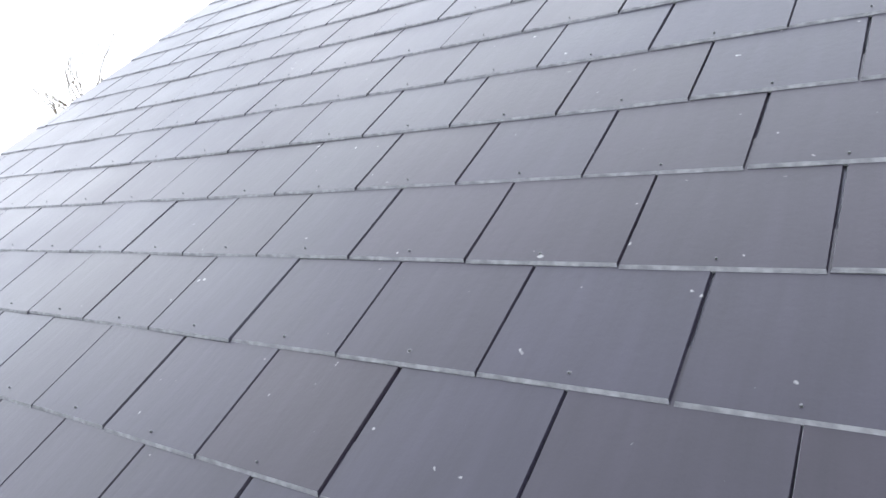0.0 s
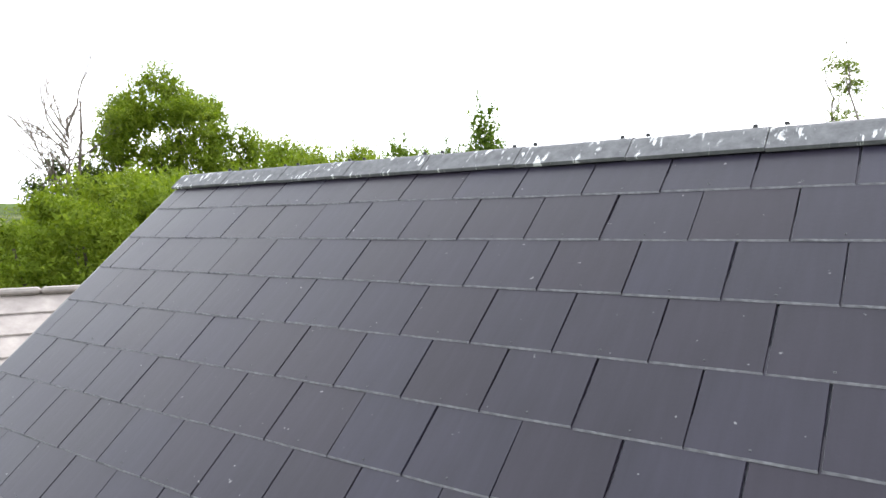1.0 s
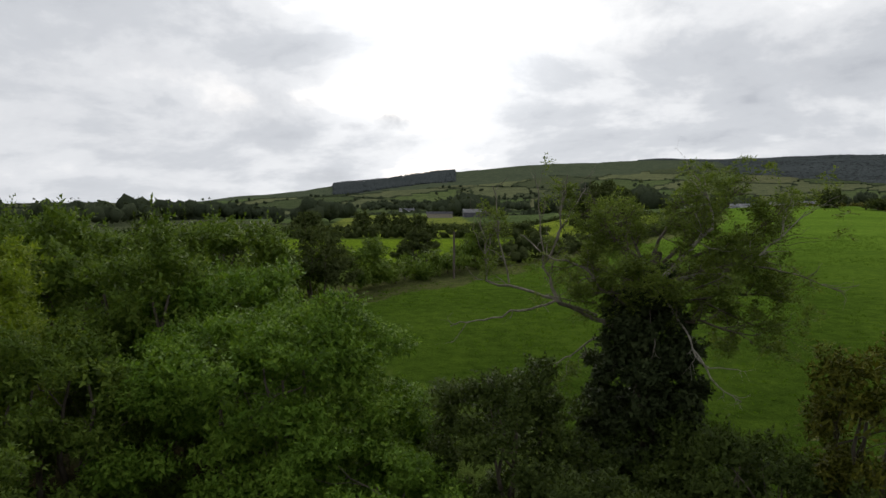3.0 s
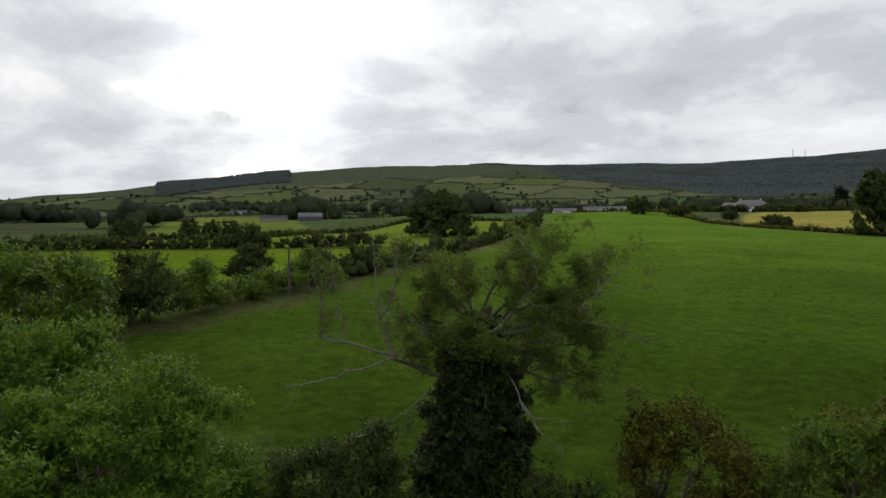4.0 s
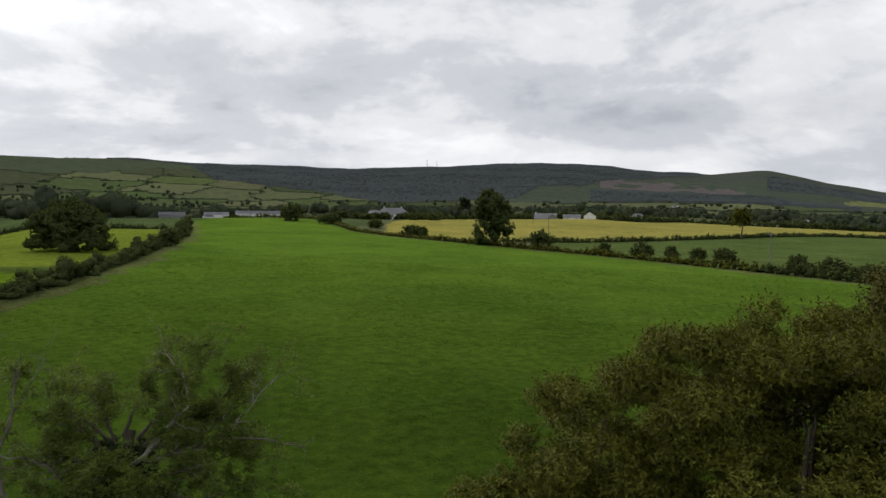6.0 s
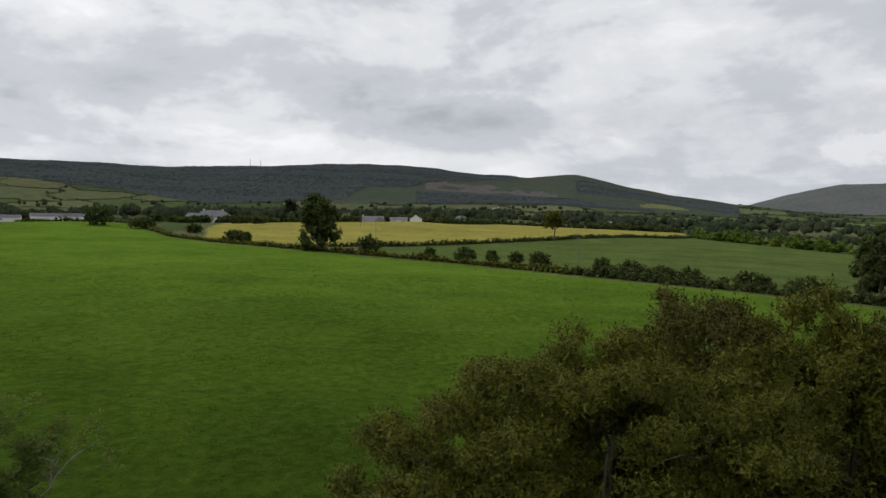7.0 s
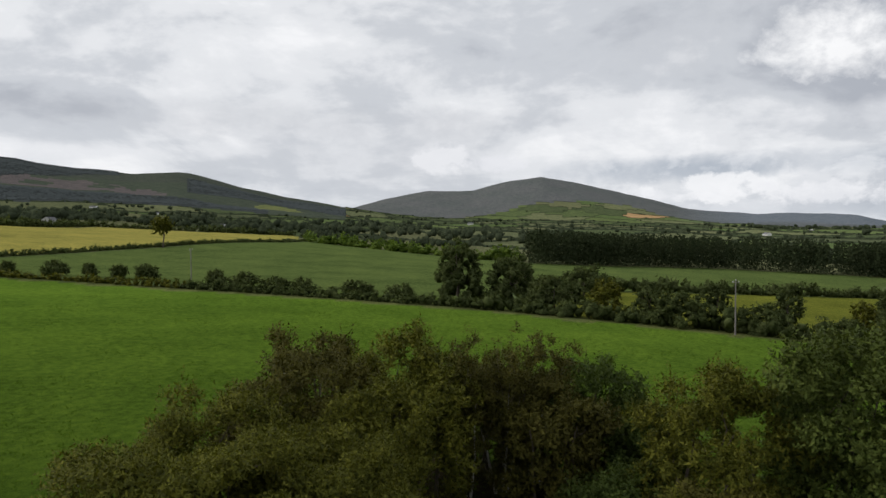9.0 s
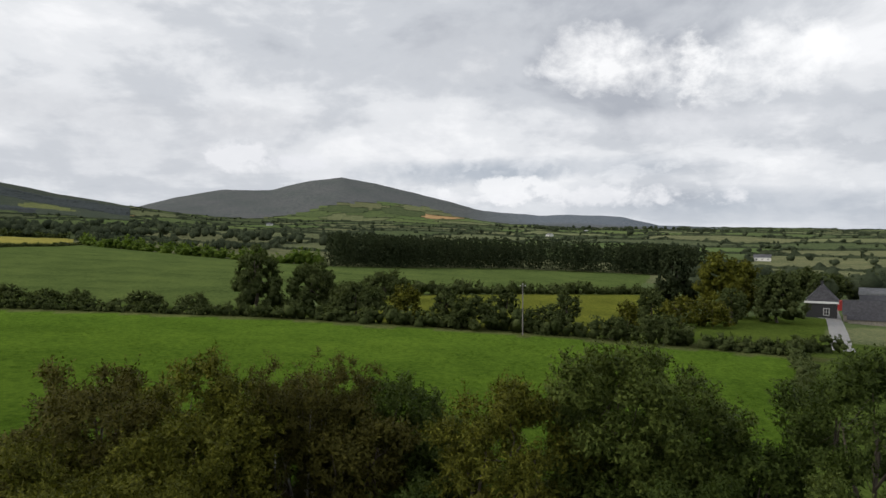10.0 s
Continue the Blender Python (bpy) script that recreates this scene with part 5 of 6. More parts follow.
def hedge(points, height, width, kind, label, ragged=0.35, leaf=None):
    """A hedge along a line over the ground."""
    pts = np.array(points, float)
    g0 = float(land(*pts[0]))
    ob = thing("hedge", (*pts[0], g0), label, "hedge", "field hedges")
    seg = np.hypot(*np.diff(pts, axis=0).T)
    total = seg.sum()
    n = int(total / (width * 0.36)) + 2
    s = np.linspace(0, total, n)
    cum = np.concatenate([[0], np.cumsum(seg)])
    x, y = np.interp(s, cum, pts[:, 0]), np.interp(s, cum, pts[:, 1])
    x, y = x + rng.normal(0, width * 0.16, n), y + rng.normal(0, width * 0.16, n)
    swell = np.interp(s, np.linspace(0, total, n // 4 + 2), rng.normal(0, ragged, n // 4 + 2))
    h = height * np.clip(1 + swell + rng.normal(0, ragged * 0.35, n), 0.5, 1.9)
    wide = width * 0.5 * rng.uniform(0.75, 1.25, n)
    lob = np.stack([x - pts[0, 0], y - pts[0, 1], land(x, y) - g0 + h * 0.42, wide, wide, h * 0.55], 1)
    d = float(np.hypot(x, y).mean())
    leaf = leaf or max(0.12, 0.0026 * d)
    paths = [[(*(row[:3] - (0, 0, h[k] * 0.5)), 0.05), (*(row[:3] + rng.normal(0, 0.1, 3)), 0.03)] for k, row in enumerate(lob[::2])]
    v, f = tubes(paths, 4)
    tagged(child("stems", mesh_np("stems", v, f, BARK, True), ob), kind="stuff")
    child("foliage", crown_full("foliage", lob, leaf, LEAF["field" if kind == "dark" else kind], 4.6 if d > 90 else 7.5, 0.05, clumps=3, heart=1.4 if d > 90 else 0.0, inner=LEAF["field" if kind == "dark" else kind], fill=0.11 if d > 90 else 0.34), ob)


hedge([(-44.8, 41.8), (-19.8, 43.4), (-16.4, 49.9), (-8.6, 67.6)], 3.3, 3.2, "green", "tall unclipped hedge of hawthorn and browning bramble", 0.35, 0.12)
hedge([(-8.3, 68.2), (2.0, 91.9), (16.0, 128.7), (40.4, 207.4), (60.5, 306.8)], 2.2, 3.0, "dark", "unclipped dark field hedge of hawthorn and bramble", 0.55, 0.15)
hedge([(-67.8, 102.8), (-15.3, 116.3), (-3.1, 127.7)], 2.0, 2.5, "dark", "trimmed field hedge between two pastures", 0.12)
hedge([(-70.0, 137.5), (-55.0, 143.0), (-36.0, 153.0), (-31.0, 205.0), (-27.0, 226.0), (4.0, 252.0), (42.0, 249.0)], 1.2, 2.4, "dark", "low dark hedge between small fields", 0.3, 0.3)
hedge([(96.3, 386.9), (133.8, 348.4), (112.9, 249.0), (114.5, 215.6), (124.0, 167.1), (131.5, 130.8), (135.0, 89.6)], 1.3, 2.1, "olive", "low rough hedge bank beside a pasture", 0.3, 0.3)
hedge([(135.0, 89.6), (137.6, 58.0), (138.5, 26.6)], 1.6, 2.4, "dark", "rough dark hedge beside a pasture", 0.35, 0.3)
hedge([(138.5, 26.6), (135.5, 4.5), (131.9, -18.0), (125.8, -39.3), (118.9, -55.2), (113.3, -67.2)], 2.9, 3.2, "dark", "tall dark hedge along a pasture", 0.25, 0.34)
hedge([(113.3, -67.2), (96.5, -59.3), (74.2, -45.8)], 1.8, 2.4, "dark", "dark hedge closing the pasture corner", 0.3, 0.3)
hedge([(140.6, 189.9), (154.5, 187.4), (268.9, 190.2), (470.9, 215.3)], 1.2, 2.4, "dark", "low hedge between barley and a green crop", 0.3, 0.4)
hedge([(190.1, 16.2), (207.5, -3.3), (218.9, -23.3), (230.6, -46.5), (255.8, -94.2)], 3.2, 3.9, "dark", "dark hedge behind a meadow", 0.3, 0.6)
hedge([(228.0, 387.0), (272.8, 370.5), (316.0, 330.4), (445.4, 375.5), (546.6, 262.4)], 3.3, 5.2, "dark", "dark hedge at the top of a barley field", 0.3, 0.9)
hedge([(470.9, 215.3), (389.2, 98.1), (372.0, 48.9)], 5.3, 9.3, "green", "broad scrubby green hedge beside a crop", 0.35, 1.0)
hedge([(119.5, -55.5), (117.5, -66.0), (120.0, -78.0)], 2.6, 3.0, "dark", "dark garden hedge beside a farm lane", 0.2, 0.3)
hedge([(186.0, 338.0), (196.0, 340.0), (206.0, 339.0)], 4.0, 4.0, "dark", "dark clipped garden hedge beside barley", 0.06, 0.4)

# ================= far woods, hedges and plantations =================


def blob_stuff(name, x, y, h, w, kind, per, label, category, leaf=0.5, sink=0.0, lumps=3):
    """Many far crowns joined: each is a few uneven lumps under leaf sprays."""
    n = len(x)
    z = land(x, y)
    size = np.stack([w, w, h], -1)
    lump = rng.uniform(-1, 1, (n, lumps, 3)) * np.array([0.26, 0.26, 0.20]) + np.array([0, 0, 0.5])
    lump[:, 0] = (0, 0, 0.48)
    c = (np.stack([x, y, z - sink], -1)[:, None] + lump * size[:, None]).reshape(-1, 3)
    r = (size[:, None] * rng.uniform(0.24, 0.36, (n, lumps, 1)) * np.array([1, 1, 1.25])).reshape(-1, 3)
    hv, hf = heap(c, r, 0.95, 0.2)
    k = np.repeat(np.arange(len(c)), per)
    d = unit(rng.normal(0, 1, (len(k), 3)) + np.array([0, 0, 0.3]))
    p = c[k] + d * r[k] * rng.uniform(0.85, 1.2, (len(k), 1))
    s = (leaf * np.sqrt(w * h))[k // lumps][:, None]
    v, f = leaf_cloud(p, s, d, 0.5, 0.8)
    tri = np.concatenate([hf, len(hv) + f[:, [0, 1, 2]], len(hv) + f[:, [0, 2, 3]]])
    return tagged(new(name, mesh_np(name, np.concatenate([hv, v]), tri, LEAF[kind])), label, category, kind="stuff")


def cone_stuff(name, x, y, h, w, kind, label, category, tiers=3):
    """Many far conifers joined: ragged stacked skirts."""
    n = len(x)
    z = land(x, y) - 0.3
    vs, fs, base = [], [], 0
    for k in range(tiers):
        sides = 5
        a = rng.uniform(0, 6.28, (n, 1)) + np.linspace(0, 2 * np.pi, sides, endpoint=False)[None]
        r = (w * (1 - 0.27 * k) / 2)[:, None] * rng.uniform(0.65, 1.2, (n, sides))
        b = (h * (0.06 + 0.27 * k))[:, None] + rng.normal(0, 0.03, (n, sides)) * h[:, None]
        ring = np.stack([x[:, None] + r * np.cos(a), y[:, None] + r * np.sin(a), z[:, None] + b], -1)
        tip = np.stack([x, y, z + h * min(1.0, 0.52 + 0.25 * k)], -1)[:, None]
        vs.append(np.concatenate([ring, tip], 1).reshape(-1, 3))
        i = base + np.arange(n)[:, None] * (sides + 1)
        fs.append(np.stack([i + np.arange(sides)[None], i + (np.arange(sides)[None] + 1) % sides, i + np.full((1, sides), sides)], -1).reshape(-1, 3))
        base += n * (sides + 1)
    return tagged(new(name, mesh_np(name, np.concatenate(vs), np.concatenate(fs), LEAF[kind])), label, category, kind="stuff")


def polar(az, r):
    a = np.radians(az - 1.6)
    return r * np.sin(a), r * np.cos(a)


# hedgerows along the far field edges
cx, cy = (GX[:-1, :-1] + GX[1:, 1:]) / 2, (GY[:-1, :-1] + GY[1:, 1:]) / 2
ident = far_fields(cx, cy)


def open_land(x, y):
    """Where small hedged fields lie."""
    r, az = np.hypot(x, y), bearing(x, y)
    q = r / np.interp(az, RIDGE_AZ, RIDGE_R)
    ok = (r > 420) & (az > -45) & (az < 132) & ~inside(LEFT_C, x, y) & ~inside(BARLEY, x, y) & ~inside(CROP, x, y) & ~forest_zone(x, y)
    return ok & ~((q > np.interp(az, MOOR_AZ, MOOR_Q)) & (az < 70)) & ~((az > 38) & (az < 70) & (q > 0.47)) & ~((az > 60) & (az < 113) & (r > R_FAR * np.interp(az, HEATH_AZ, HEATH_LO)))


def far_hedgerows():
    """Continuous ragged banks of hedge along every field edge."""
    free = open_land(cx, cy)
    pairs = []
    i, j = np.nonzero((ident[:, :-1] != ident[:, 1:]) & free[:, :-1])
    pairs.append((i, j + 1, i + 1, j + 1))
    i, j = np.nonzero((ident[:-1] != ident[1:]) & free[:-1])
    pairs.append((i + 1, j, i + 1, j + 1))
    a0, b0, a1, b1 = [np.concatenate(p) for p in zip(*pairs)]
    tall = rng.uniform(1.2, 2.8, GX.shape) * np.where(rng.uniform(0, 1, GX.shape) < 0.10, 2.3, 1.0)
    jx, jy = rng.normal(0, 1.2, GX.shape), rng.normal(0, 1.2, GX.shape)
    p = np.stack([GX[a0, b0] + jx[a0, b0], GY[a0, b0] + jy[a0, b0], GZ[a0, b0]], 1)
    q = np.stack([GX[a1, b1] + jx[a1, b1], GY[a1, b1] + jy[a1, b1], GZ[a1, b1]], 1)
    side = np.stack([-(q - p)[:, 1], (q - p)[:, 0], 0 * p[:, 0]], 1)
    side = unit(side) * rng.uniform(0.8, 1.6, (len(p), 1))
    hp_, hq = tall[a0, b0][:, None] * np.array([0, 0, 1.0]), tall[a1, b1][:, None] * np.array([0, 0, 1.0])
    m = (p + q) / 2 + (hp_ + hq) * 0.5 * rng.uniform(0.7, 1.25, (len(p), 1))
    down = np.array([0, 0, 0.5])
    v = np.stack([p - side - down, q - side - down, q + side - down, p + side - down, p - side * 0.4 + hp_, q - side * 0.4 + hq, q + side * 0.4 + hq, p + side * 0.4 + hp_, m], 1)
    f = np.array([(0, 1, 8), (0, 8, 4), (1, 5, 8), (2, 3, 8), (2, 8, 6), (3, 7, 8), (4, 8, 7), (5, 6, 8)])
    f = (f[None] + 9 * np.arange(len(p))[:, None, None]).reshape(-1, 3)
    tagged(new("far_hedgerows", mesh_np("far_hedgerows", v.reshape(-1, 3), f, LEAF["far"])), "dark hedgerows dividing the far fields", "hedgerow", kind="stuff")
    k = rng.choice(len(p), min(len(p), 420), replace=False)
    h = rng.uniform(3, 6, len(k))
    blob_stuff("hedgerow_trees", p[k, 0], p[k, 1], h, h * rng.uniform(1.2, 2.3, len(k)), "far", 8, "scattered trees along far hedgerows", "trees", 0.08, lumps=3)


far_hedgerows()


def scatter(n, az0, az1, r0, r1, power=1.0):
    return polar(rng.uniform(az0, az1, n), r0 + (r1 - r0) * rng.uniform(0, 1, n) ** power)


# valley woods
wx, wy, wh = [], [], []
for az0, az1, r0, r1, n, h0, h1 in ((-46, -24, 300, 520, 90, 8, 13), (-26, -13, 300, 440, 300, 8, 12), (-12, 9, 400, 560, 330, 11, 17), (-15, -9.5, 1060, 1400, 110, 8, 14), (-9.5, 4, 900, 1200, 130, 8, 14),
                                    (3, 12, 560, 760, 80, 7, 12), (4, 20, 540, 620, 60, 6, 10), (12, 30, 590, 820, 120, 7, 12), (-45, -15, 1100, 1700, 130, 7, 12), (24, 48, 500, 860, 420, 6, 12), (40, 72, 640, 1100, 620, 6, 11),
                                    (58, 82, 490, 640, 190, 4, 8), (66, 92, 640, 1000, 170, 7, 11), (92, 130, 560, 1100, 190, 4, 7), (-15, 60, 1150, 1500, 330, 6, 10), (-9, 12, 1250, 1750, 170, 6, 10), (70, 130, 1150, 2300, 180, 7, 11), (100, 117, 2000, 2350, 220, 9, 13), (112, 131, 290, 430, 60, 7, 12)):
    sx, sy = scatter(n, az0, az1, r0, r1)
    clump = np.sin(sx * 0.021 + 1) * np.sin(sy * 0.024) + 0.5 * np.sin(sx * 0.05) > -0.25
    wx.append(sx[clump]), wy.append(sy[clump]), wh.append(rng.uniform(h0, h1, n)[clump])
wx, wy, wh = np.concatenate(wx), np.concatenate(wy), np.concatenate(wh)
keep = np.ones(len(wx), bool)
for poly in (BARLEY, CROP, PASTURE, MEADOW, LEFT_A, LEFT_B, LEFT_C):
    keep &= ~inside(poly, wx, wy)
wx, wy, wh = wx[keep], wy[keep], wh[keep]
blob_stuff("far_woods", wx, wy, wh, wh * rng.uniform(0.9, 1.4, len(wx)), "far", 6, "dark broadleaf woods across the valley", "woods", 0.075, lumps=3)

# conifer belt beyond the crop
bx, by = [], []
for k in range(7):
    t = rng.uniform(0, 1, 150)
    line = np.array([(361, 38), (394, -7), (425, -62), (411, -143), (403, -175)], float)
    seg = np.linspace(0, 1, len(line))
    bx.append(np.interp(t, seg, line[:, 0]) + k * 5.5 + rng.normal(0, 1.2, 150)), by.append(np.interp(t, seg, line[:, 1]) + k * 1.0 + rng.normal(0, 1.2, 150))
bx, by = np.concatenate(bx), np.concatenate(by)


def spruce_stuff(name, x, y, h, w, per, label, category):
    """Dense conifers joined: drooping sprays round a tapering stem."""
    n = len(x)
    q = rng.uniform(0.02, 1, (n, per)) ** 0.8
    a = rng.uniform(0, 6.28, (n, per))
    r = (1.02 - q) ** 0.55 * (w / 2)[:, None] * rng.uniform(0.6, 1.1, (n, per))
    c = np.stack([x[:, None] + r * np.cos(a), y[:, None] + r * np.sin(a), land(x, y)[:, None] + q * h[:, None]], -1)
    o = np.stack([np.cos(a), np.sin(a), np.full_like(a, 0.3)], -1)
    v, f = leaf_cloud(c.reshape(-1, 3), np.full((n * per, 1), 0.7), o.reshape(-1, 3), 0.4, 0.6)
    return tagged(new(name, mesh_np(name, v, f, LEAF["conifer"])), label, category, kind="stuff")


spruce_stuff("conifer_belt", bx, by, rng.uniform(14, 19, len(bx)), rng.uniform(5.5, 8.5, len(bx)), 48, "dark conifer plantation along a crop field", "plantation")

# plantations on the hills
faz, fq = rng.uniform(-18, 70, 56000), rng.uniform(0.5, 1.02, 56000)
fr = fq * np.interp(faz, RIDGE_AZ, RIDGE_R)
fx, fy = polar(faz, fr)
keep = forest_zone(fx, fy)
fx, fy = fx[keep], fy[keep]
cone_stuff("hill_plantation", fx, fy, rng.uniform(5, 7.5, len(fx)) + 13 * (fx < 0), rng.uniform(10, 14, len(fx)), "hazed_spruce", "dark conifer plantation over the hillside", "plantation", 1)

# ================= buildings =================


def gable_house(place, turn, length, depth, wall_h, rise, wall, roof, label, category="house", hip=0.0, windows=0, chimneys=0, over=0.3, group="far houses", sink=0.1):
    """A house with pitched roof: long side along its own x."""
    x, y = place
    z = float(min(land(x + a * length / 2, y + b * depth / 2) for a in (-1, 1) for b in (-1, 1))) - sink
    ob = thing("house" if category == "house" else "barn", (x, y, z), label, category, group, turn)
    L2, D2 = length / 2, depth / 2
    bm = bmesh.new()
    vs = [bm.verts.new(c) for c in ((-L2, -D2, 0), (L2, -D2, 0), (L2, D2, 0), (-L2, D2, 0), (-L2, -D2, wall_h), (L2, -D2, wall_h), (L2, D2, wall_h), (-L2, D2, wall_h))]
    a = bm.verts.new((-L2 + hip * 1.02, 0, wall_h + rise - 0.12))
    b = bm.verts.new((L2 - hip * 1.02, 0, wall_h + rise - 0.12))
    for f in ((0, 1, 5, 4), (1, 2, 6, 5), (2, 3, 7, 6), (3, 0, 4, 7)):
        bm.faces.new([vs[i] for i in f])
    if hip == 0:
        bm.faces.new((vs[4], a, vs[7])), bm.faces.new((vs[5], vs[6], b))
    part("wall", bm, wall, ob)
    bm = bmesh.new()
    o = over
    s = rise / D2
    e = [bm.verts.new(c) for c in ((-L2 - o, -D2 - o, wall_h - o * s), (L2 + o, -D2 - o, wall_h - o * s), (L2 + o, D2 + o, wall_h - o * s), (-L2 - o, D2 + o, wall_h - o * s))]
    r0, r1 = bm.verts.new((-L2 - o + (hip + o if hip else 0), 0, wall_h + rise)), bm.verts.new((L2 + o - (hip + o if hip else 0), 0, wall_h + rise))
    fs = [bm.faces.new((e[0], e[1], r1, r0)), bm.faces.new((e[2], e[3], r0, r1))]
    if hip:
        fs += [bm.faces.new((e[1], e[2], r1)), bm.faces.new((e[3], e[0], r0))]
    bmesh.ops.solidify(bm, geom=fs, thickness=0.12)
    part("roof", bm, roof, ob)
    for k in range(chimneys):
        bm = bmesh.new()
        cx_ = (-L2 + hip + 0.5) if k == 0 else (L2 - hip - 0.5)
        box(bm, (cx_ - 0.35, -0.3, wall_h + rise - 0.6), (cx_ + 0.35, 0.3, wall_h + rise + 0.8), 0.03)
        box(bm, (cx_ - 0.4, -0.35, wall_h + rise + 0.8), (cx_ + 0.4, 0.35, wall_h + rise + 0.92), 0.02)
        part("chimney", bm, wall, ob)
    for side in (-1, 1):
        for k in range(windows):
            wx_ = -L2 + length * (k + 0.5) / windows
            bm = bmesh.new()
            yy = side * D2
            box(bm, (wx_ - 0.6, min(yy, yy + side * 0.05), 0.95), (wx_ + 0.6, max(yy, yy + side * 0.05), 2.15), 0.01)
            w = part("window", bm, WHITE, ob)
            for dx in (-0.29, 0.29):
                bm = bmesh.new()
                box(bm, (wx_ + dx - 0.24, min(yy + side * 0.04, yy + side * 0.06), 1.03), (wx_ + dx + 0.24, max(yy + side * 0.04, yy + side * 0.06), 2.07))
                part("pane", bm, GLASS, w)
    return ob


gable_house((208.3, 402.9), -28, 24.0, 12.8, 3.6, 4.4, RENDER_WALL, ROOF_PALE, "white bungalow with a grey hipped slate roof", hip=6.0, windows=4, chimneys=2)
gable_house((193.4, 399.5), -28, 10.8, 10.1, 3.5, 2.8, RENDER_WALL, ROOF_PALE, "white lower wing of a bungalow", hip=3.2, windows=2)
gable_house((287.5, 343.8), -42, 13.5, 9.6, 2.4, 3.4, RENDER_WALL, ROOF_PALE, "grey-roofed farmhouse with dormer gables", windows=3, sink=1.9, chimneys=1)
gable_house((290.0, 340.0), 48, 9.5, 7.0, 2.4, 2.8, RENDER_GREY, ROOF_PALE, "grey-roofed white house wing", windows=2, sink=1.9)
gable_house((298.2, 331.0), -42, 10.8, 7.0, 2.6, 2.0, RENDER_WALL, ROOF_PALE, "low white rendered cottage", windows=2, sink=1.6)
gable_house((305.8, 322.9), 45, 9.5, 7.3, 2.9, 2.5, RENDER_WALL, ROOF_FAR, "white gabled cottage beside barley", windows=2, sink=0.6)
gable_house((-227.0, 985.0), 10, 21.6, 10.6, 4.2, 3.6, RENDER_WALL, ROOF_FAR, "white farmhouse on a hillside", windows=4, chimneys=2)
gable_house((-46.5, 356.0), 14, 11.5, 9.0, 2.6, 1.9, TIN_DARK, TIN, "grey metal-roofed stone barn", "barn")
gable_house((-63.0, 346.0), 12, 13.0, 5.5, 2.3, 1.1, STONE_WALL, TIN_DARK, "low dark metal-roofed farm shed", "barn")
gable_house((99.5, 438.9), 15, 5.4, 4.3, 1.8, 1.2, RENDER_WALL, ROOF_FAR, "small white shed at the field end", "barn")
gable_house((147.7, 488.2), -18, 35.1, 13.5, 4.0, 2.2, RENDER_WALL, ROOF_FAR, "long pale rendered farm building", "barn", windows=5)
gable_house((118.9, 499.4), -18, 16.2, 10.8, 3.5, 1.9, RENDER_WALL, TIN, "pale shed with metal roof", "barn")
gable_house((86.4, 483.5), -14, 16.2, 9.5, 3.3, 2.4, RENDER_GREY, ROOF_FAR, "grey rendered farm building beside a field", "barn", windows=3)
gable_house((178.0, 531.0), -20, 14.9, 9.5, 3.3, 2.4, RENDER_WALL, ROOF_FAR, "pale house among trees", windows=3)
for k, (hx, hy) in enumerate(((437, 406), (551, 332), (1080, 912), (1103, 793), (983, 62), (1240, -250), (560, -291), (1500, 300), (1380, -60), (1650, -420), (90, 640))):
    gable_house((hx, hy), 20 + 37 * k, 13.0, 8.0, 3.2, 2.4, RENDER_WALL, ROOF_FAR, "white house among far trees", windows=3)

# farm to the south-east
farmhouse = gable_house((191.0, -118.6), -32.5, 12.0, 7.6, 5.2, 4.4, WALL_DARK, ROOF_OLD, "dark-walled farmhouse with a grey hipped slate roof", hip=3.4, chimneys=1, windows=3, group="farm buildings", over=0.4)


def farmhouse_front():
    bm = bmesh.new()
    box(bm, (-6.45, -4.2, 4.55), (-6.36, 4.2, 5.15), 0.02)
    part("eave_board", bm, WHITE, farmhouse, "white eave board")
    bm = bmesh.new()
    box(bm, (-6.16, -3.9, 0.1), (-6.0, 3.9, 0.6), 0.02)
    part("plinth", bm, WHITE, farmhouse, "white painted plinth")
    for y, z in ((-1.2, 2.3),):
        bm = bmesh.new()
        box(bm, (-6.08, y - 0.75, z - 1.0), (-5.95, y + 0.75, z + 1.0), 0.02)
        w = part("window", bm, WHITE, farmhouse)
        for a, b in ((-0.6, -0.05), (0.05, 0.6)):
            for c, e in ((-0.85, -0.05), (0.05, 0.85)):
                bm = bmesh.new()
                box(bm, (-6.11, y + a, z + c), (-6.07, y + b, z + e))
                part("pane", bm, GLASS, w)


farmhouse_front()
gable_house((177.9, -124.2), 57.5, 13.0, 7.5, 2.8, 3.4, STONE_WALL, ROOF_OLD, "stone outbuilding with a grey slate roof", "barn", group="farm buildings")
gable_house((172.6, -120.6), 57.5, 10.5, 3.6, 1.6, 1.0, STONE_WALL, ROOF_OLD, "low stone lean-to shed beside an outbuilding", "barn", group="farm buildings")
gable_house((216.0, -138.7), 20, 3.0, 2.6, 2.9, 0.6, RED, RED, "small red-painted farm shed", "barn", group="farm buildings")


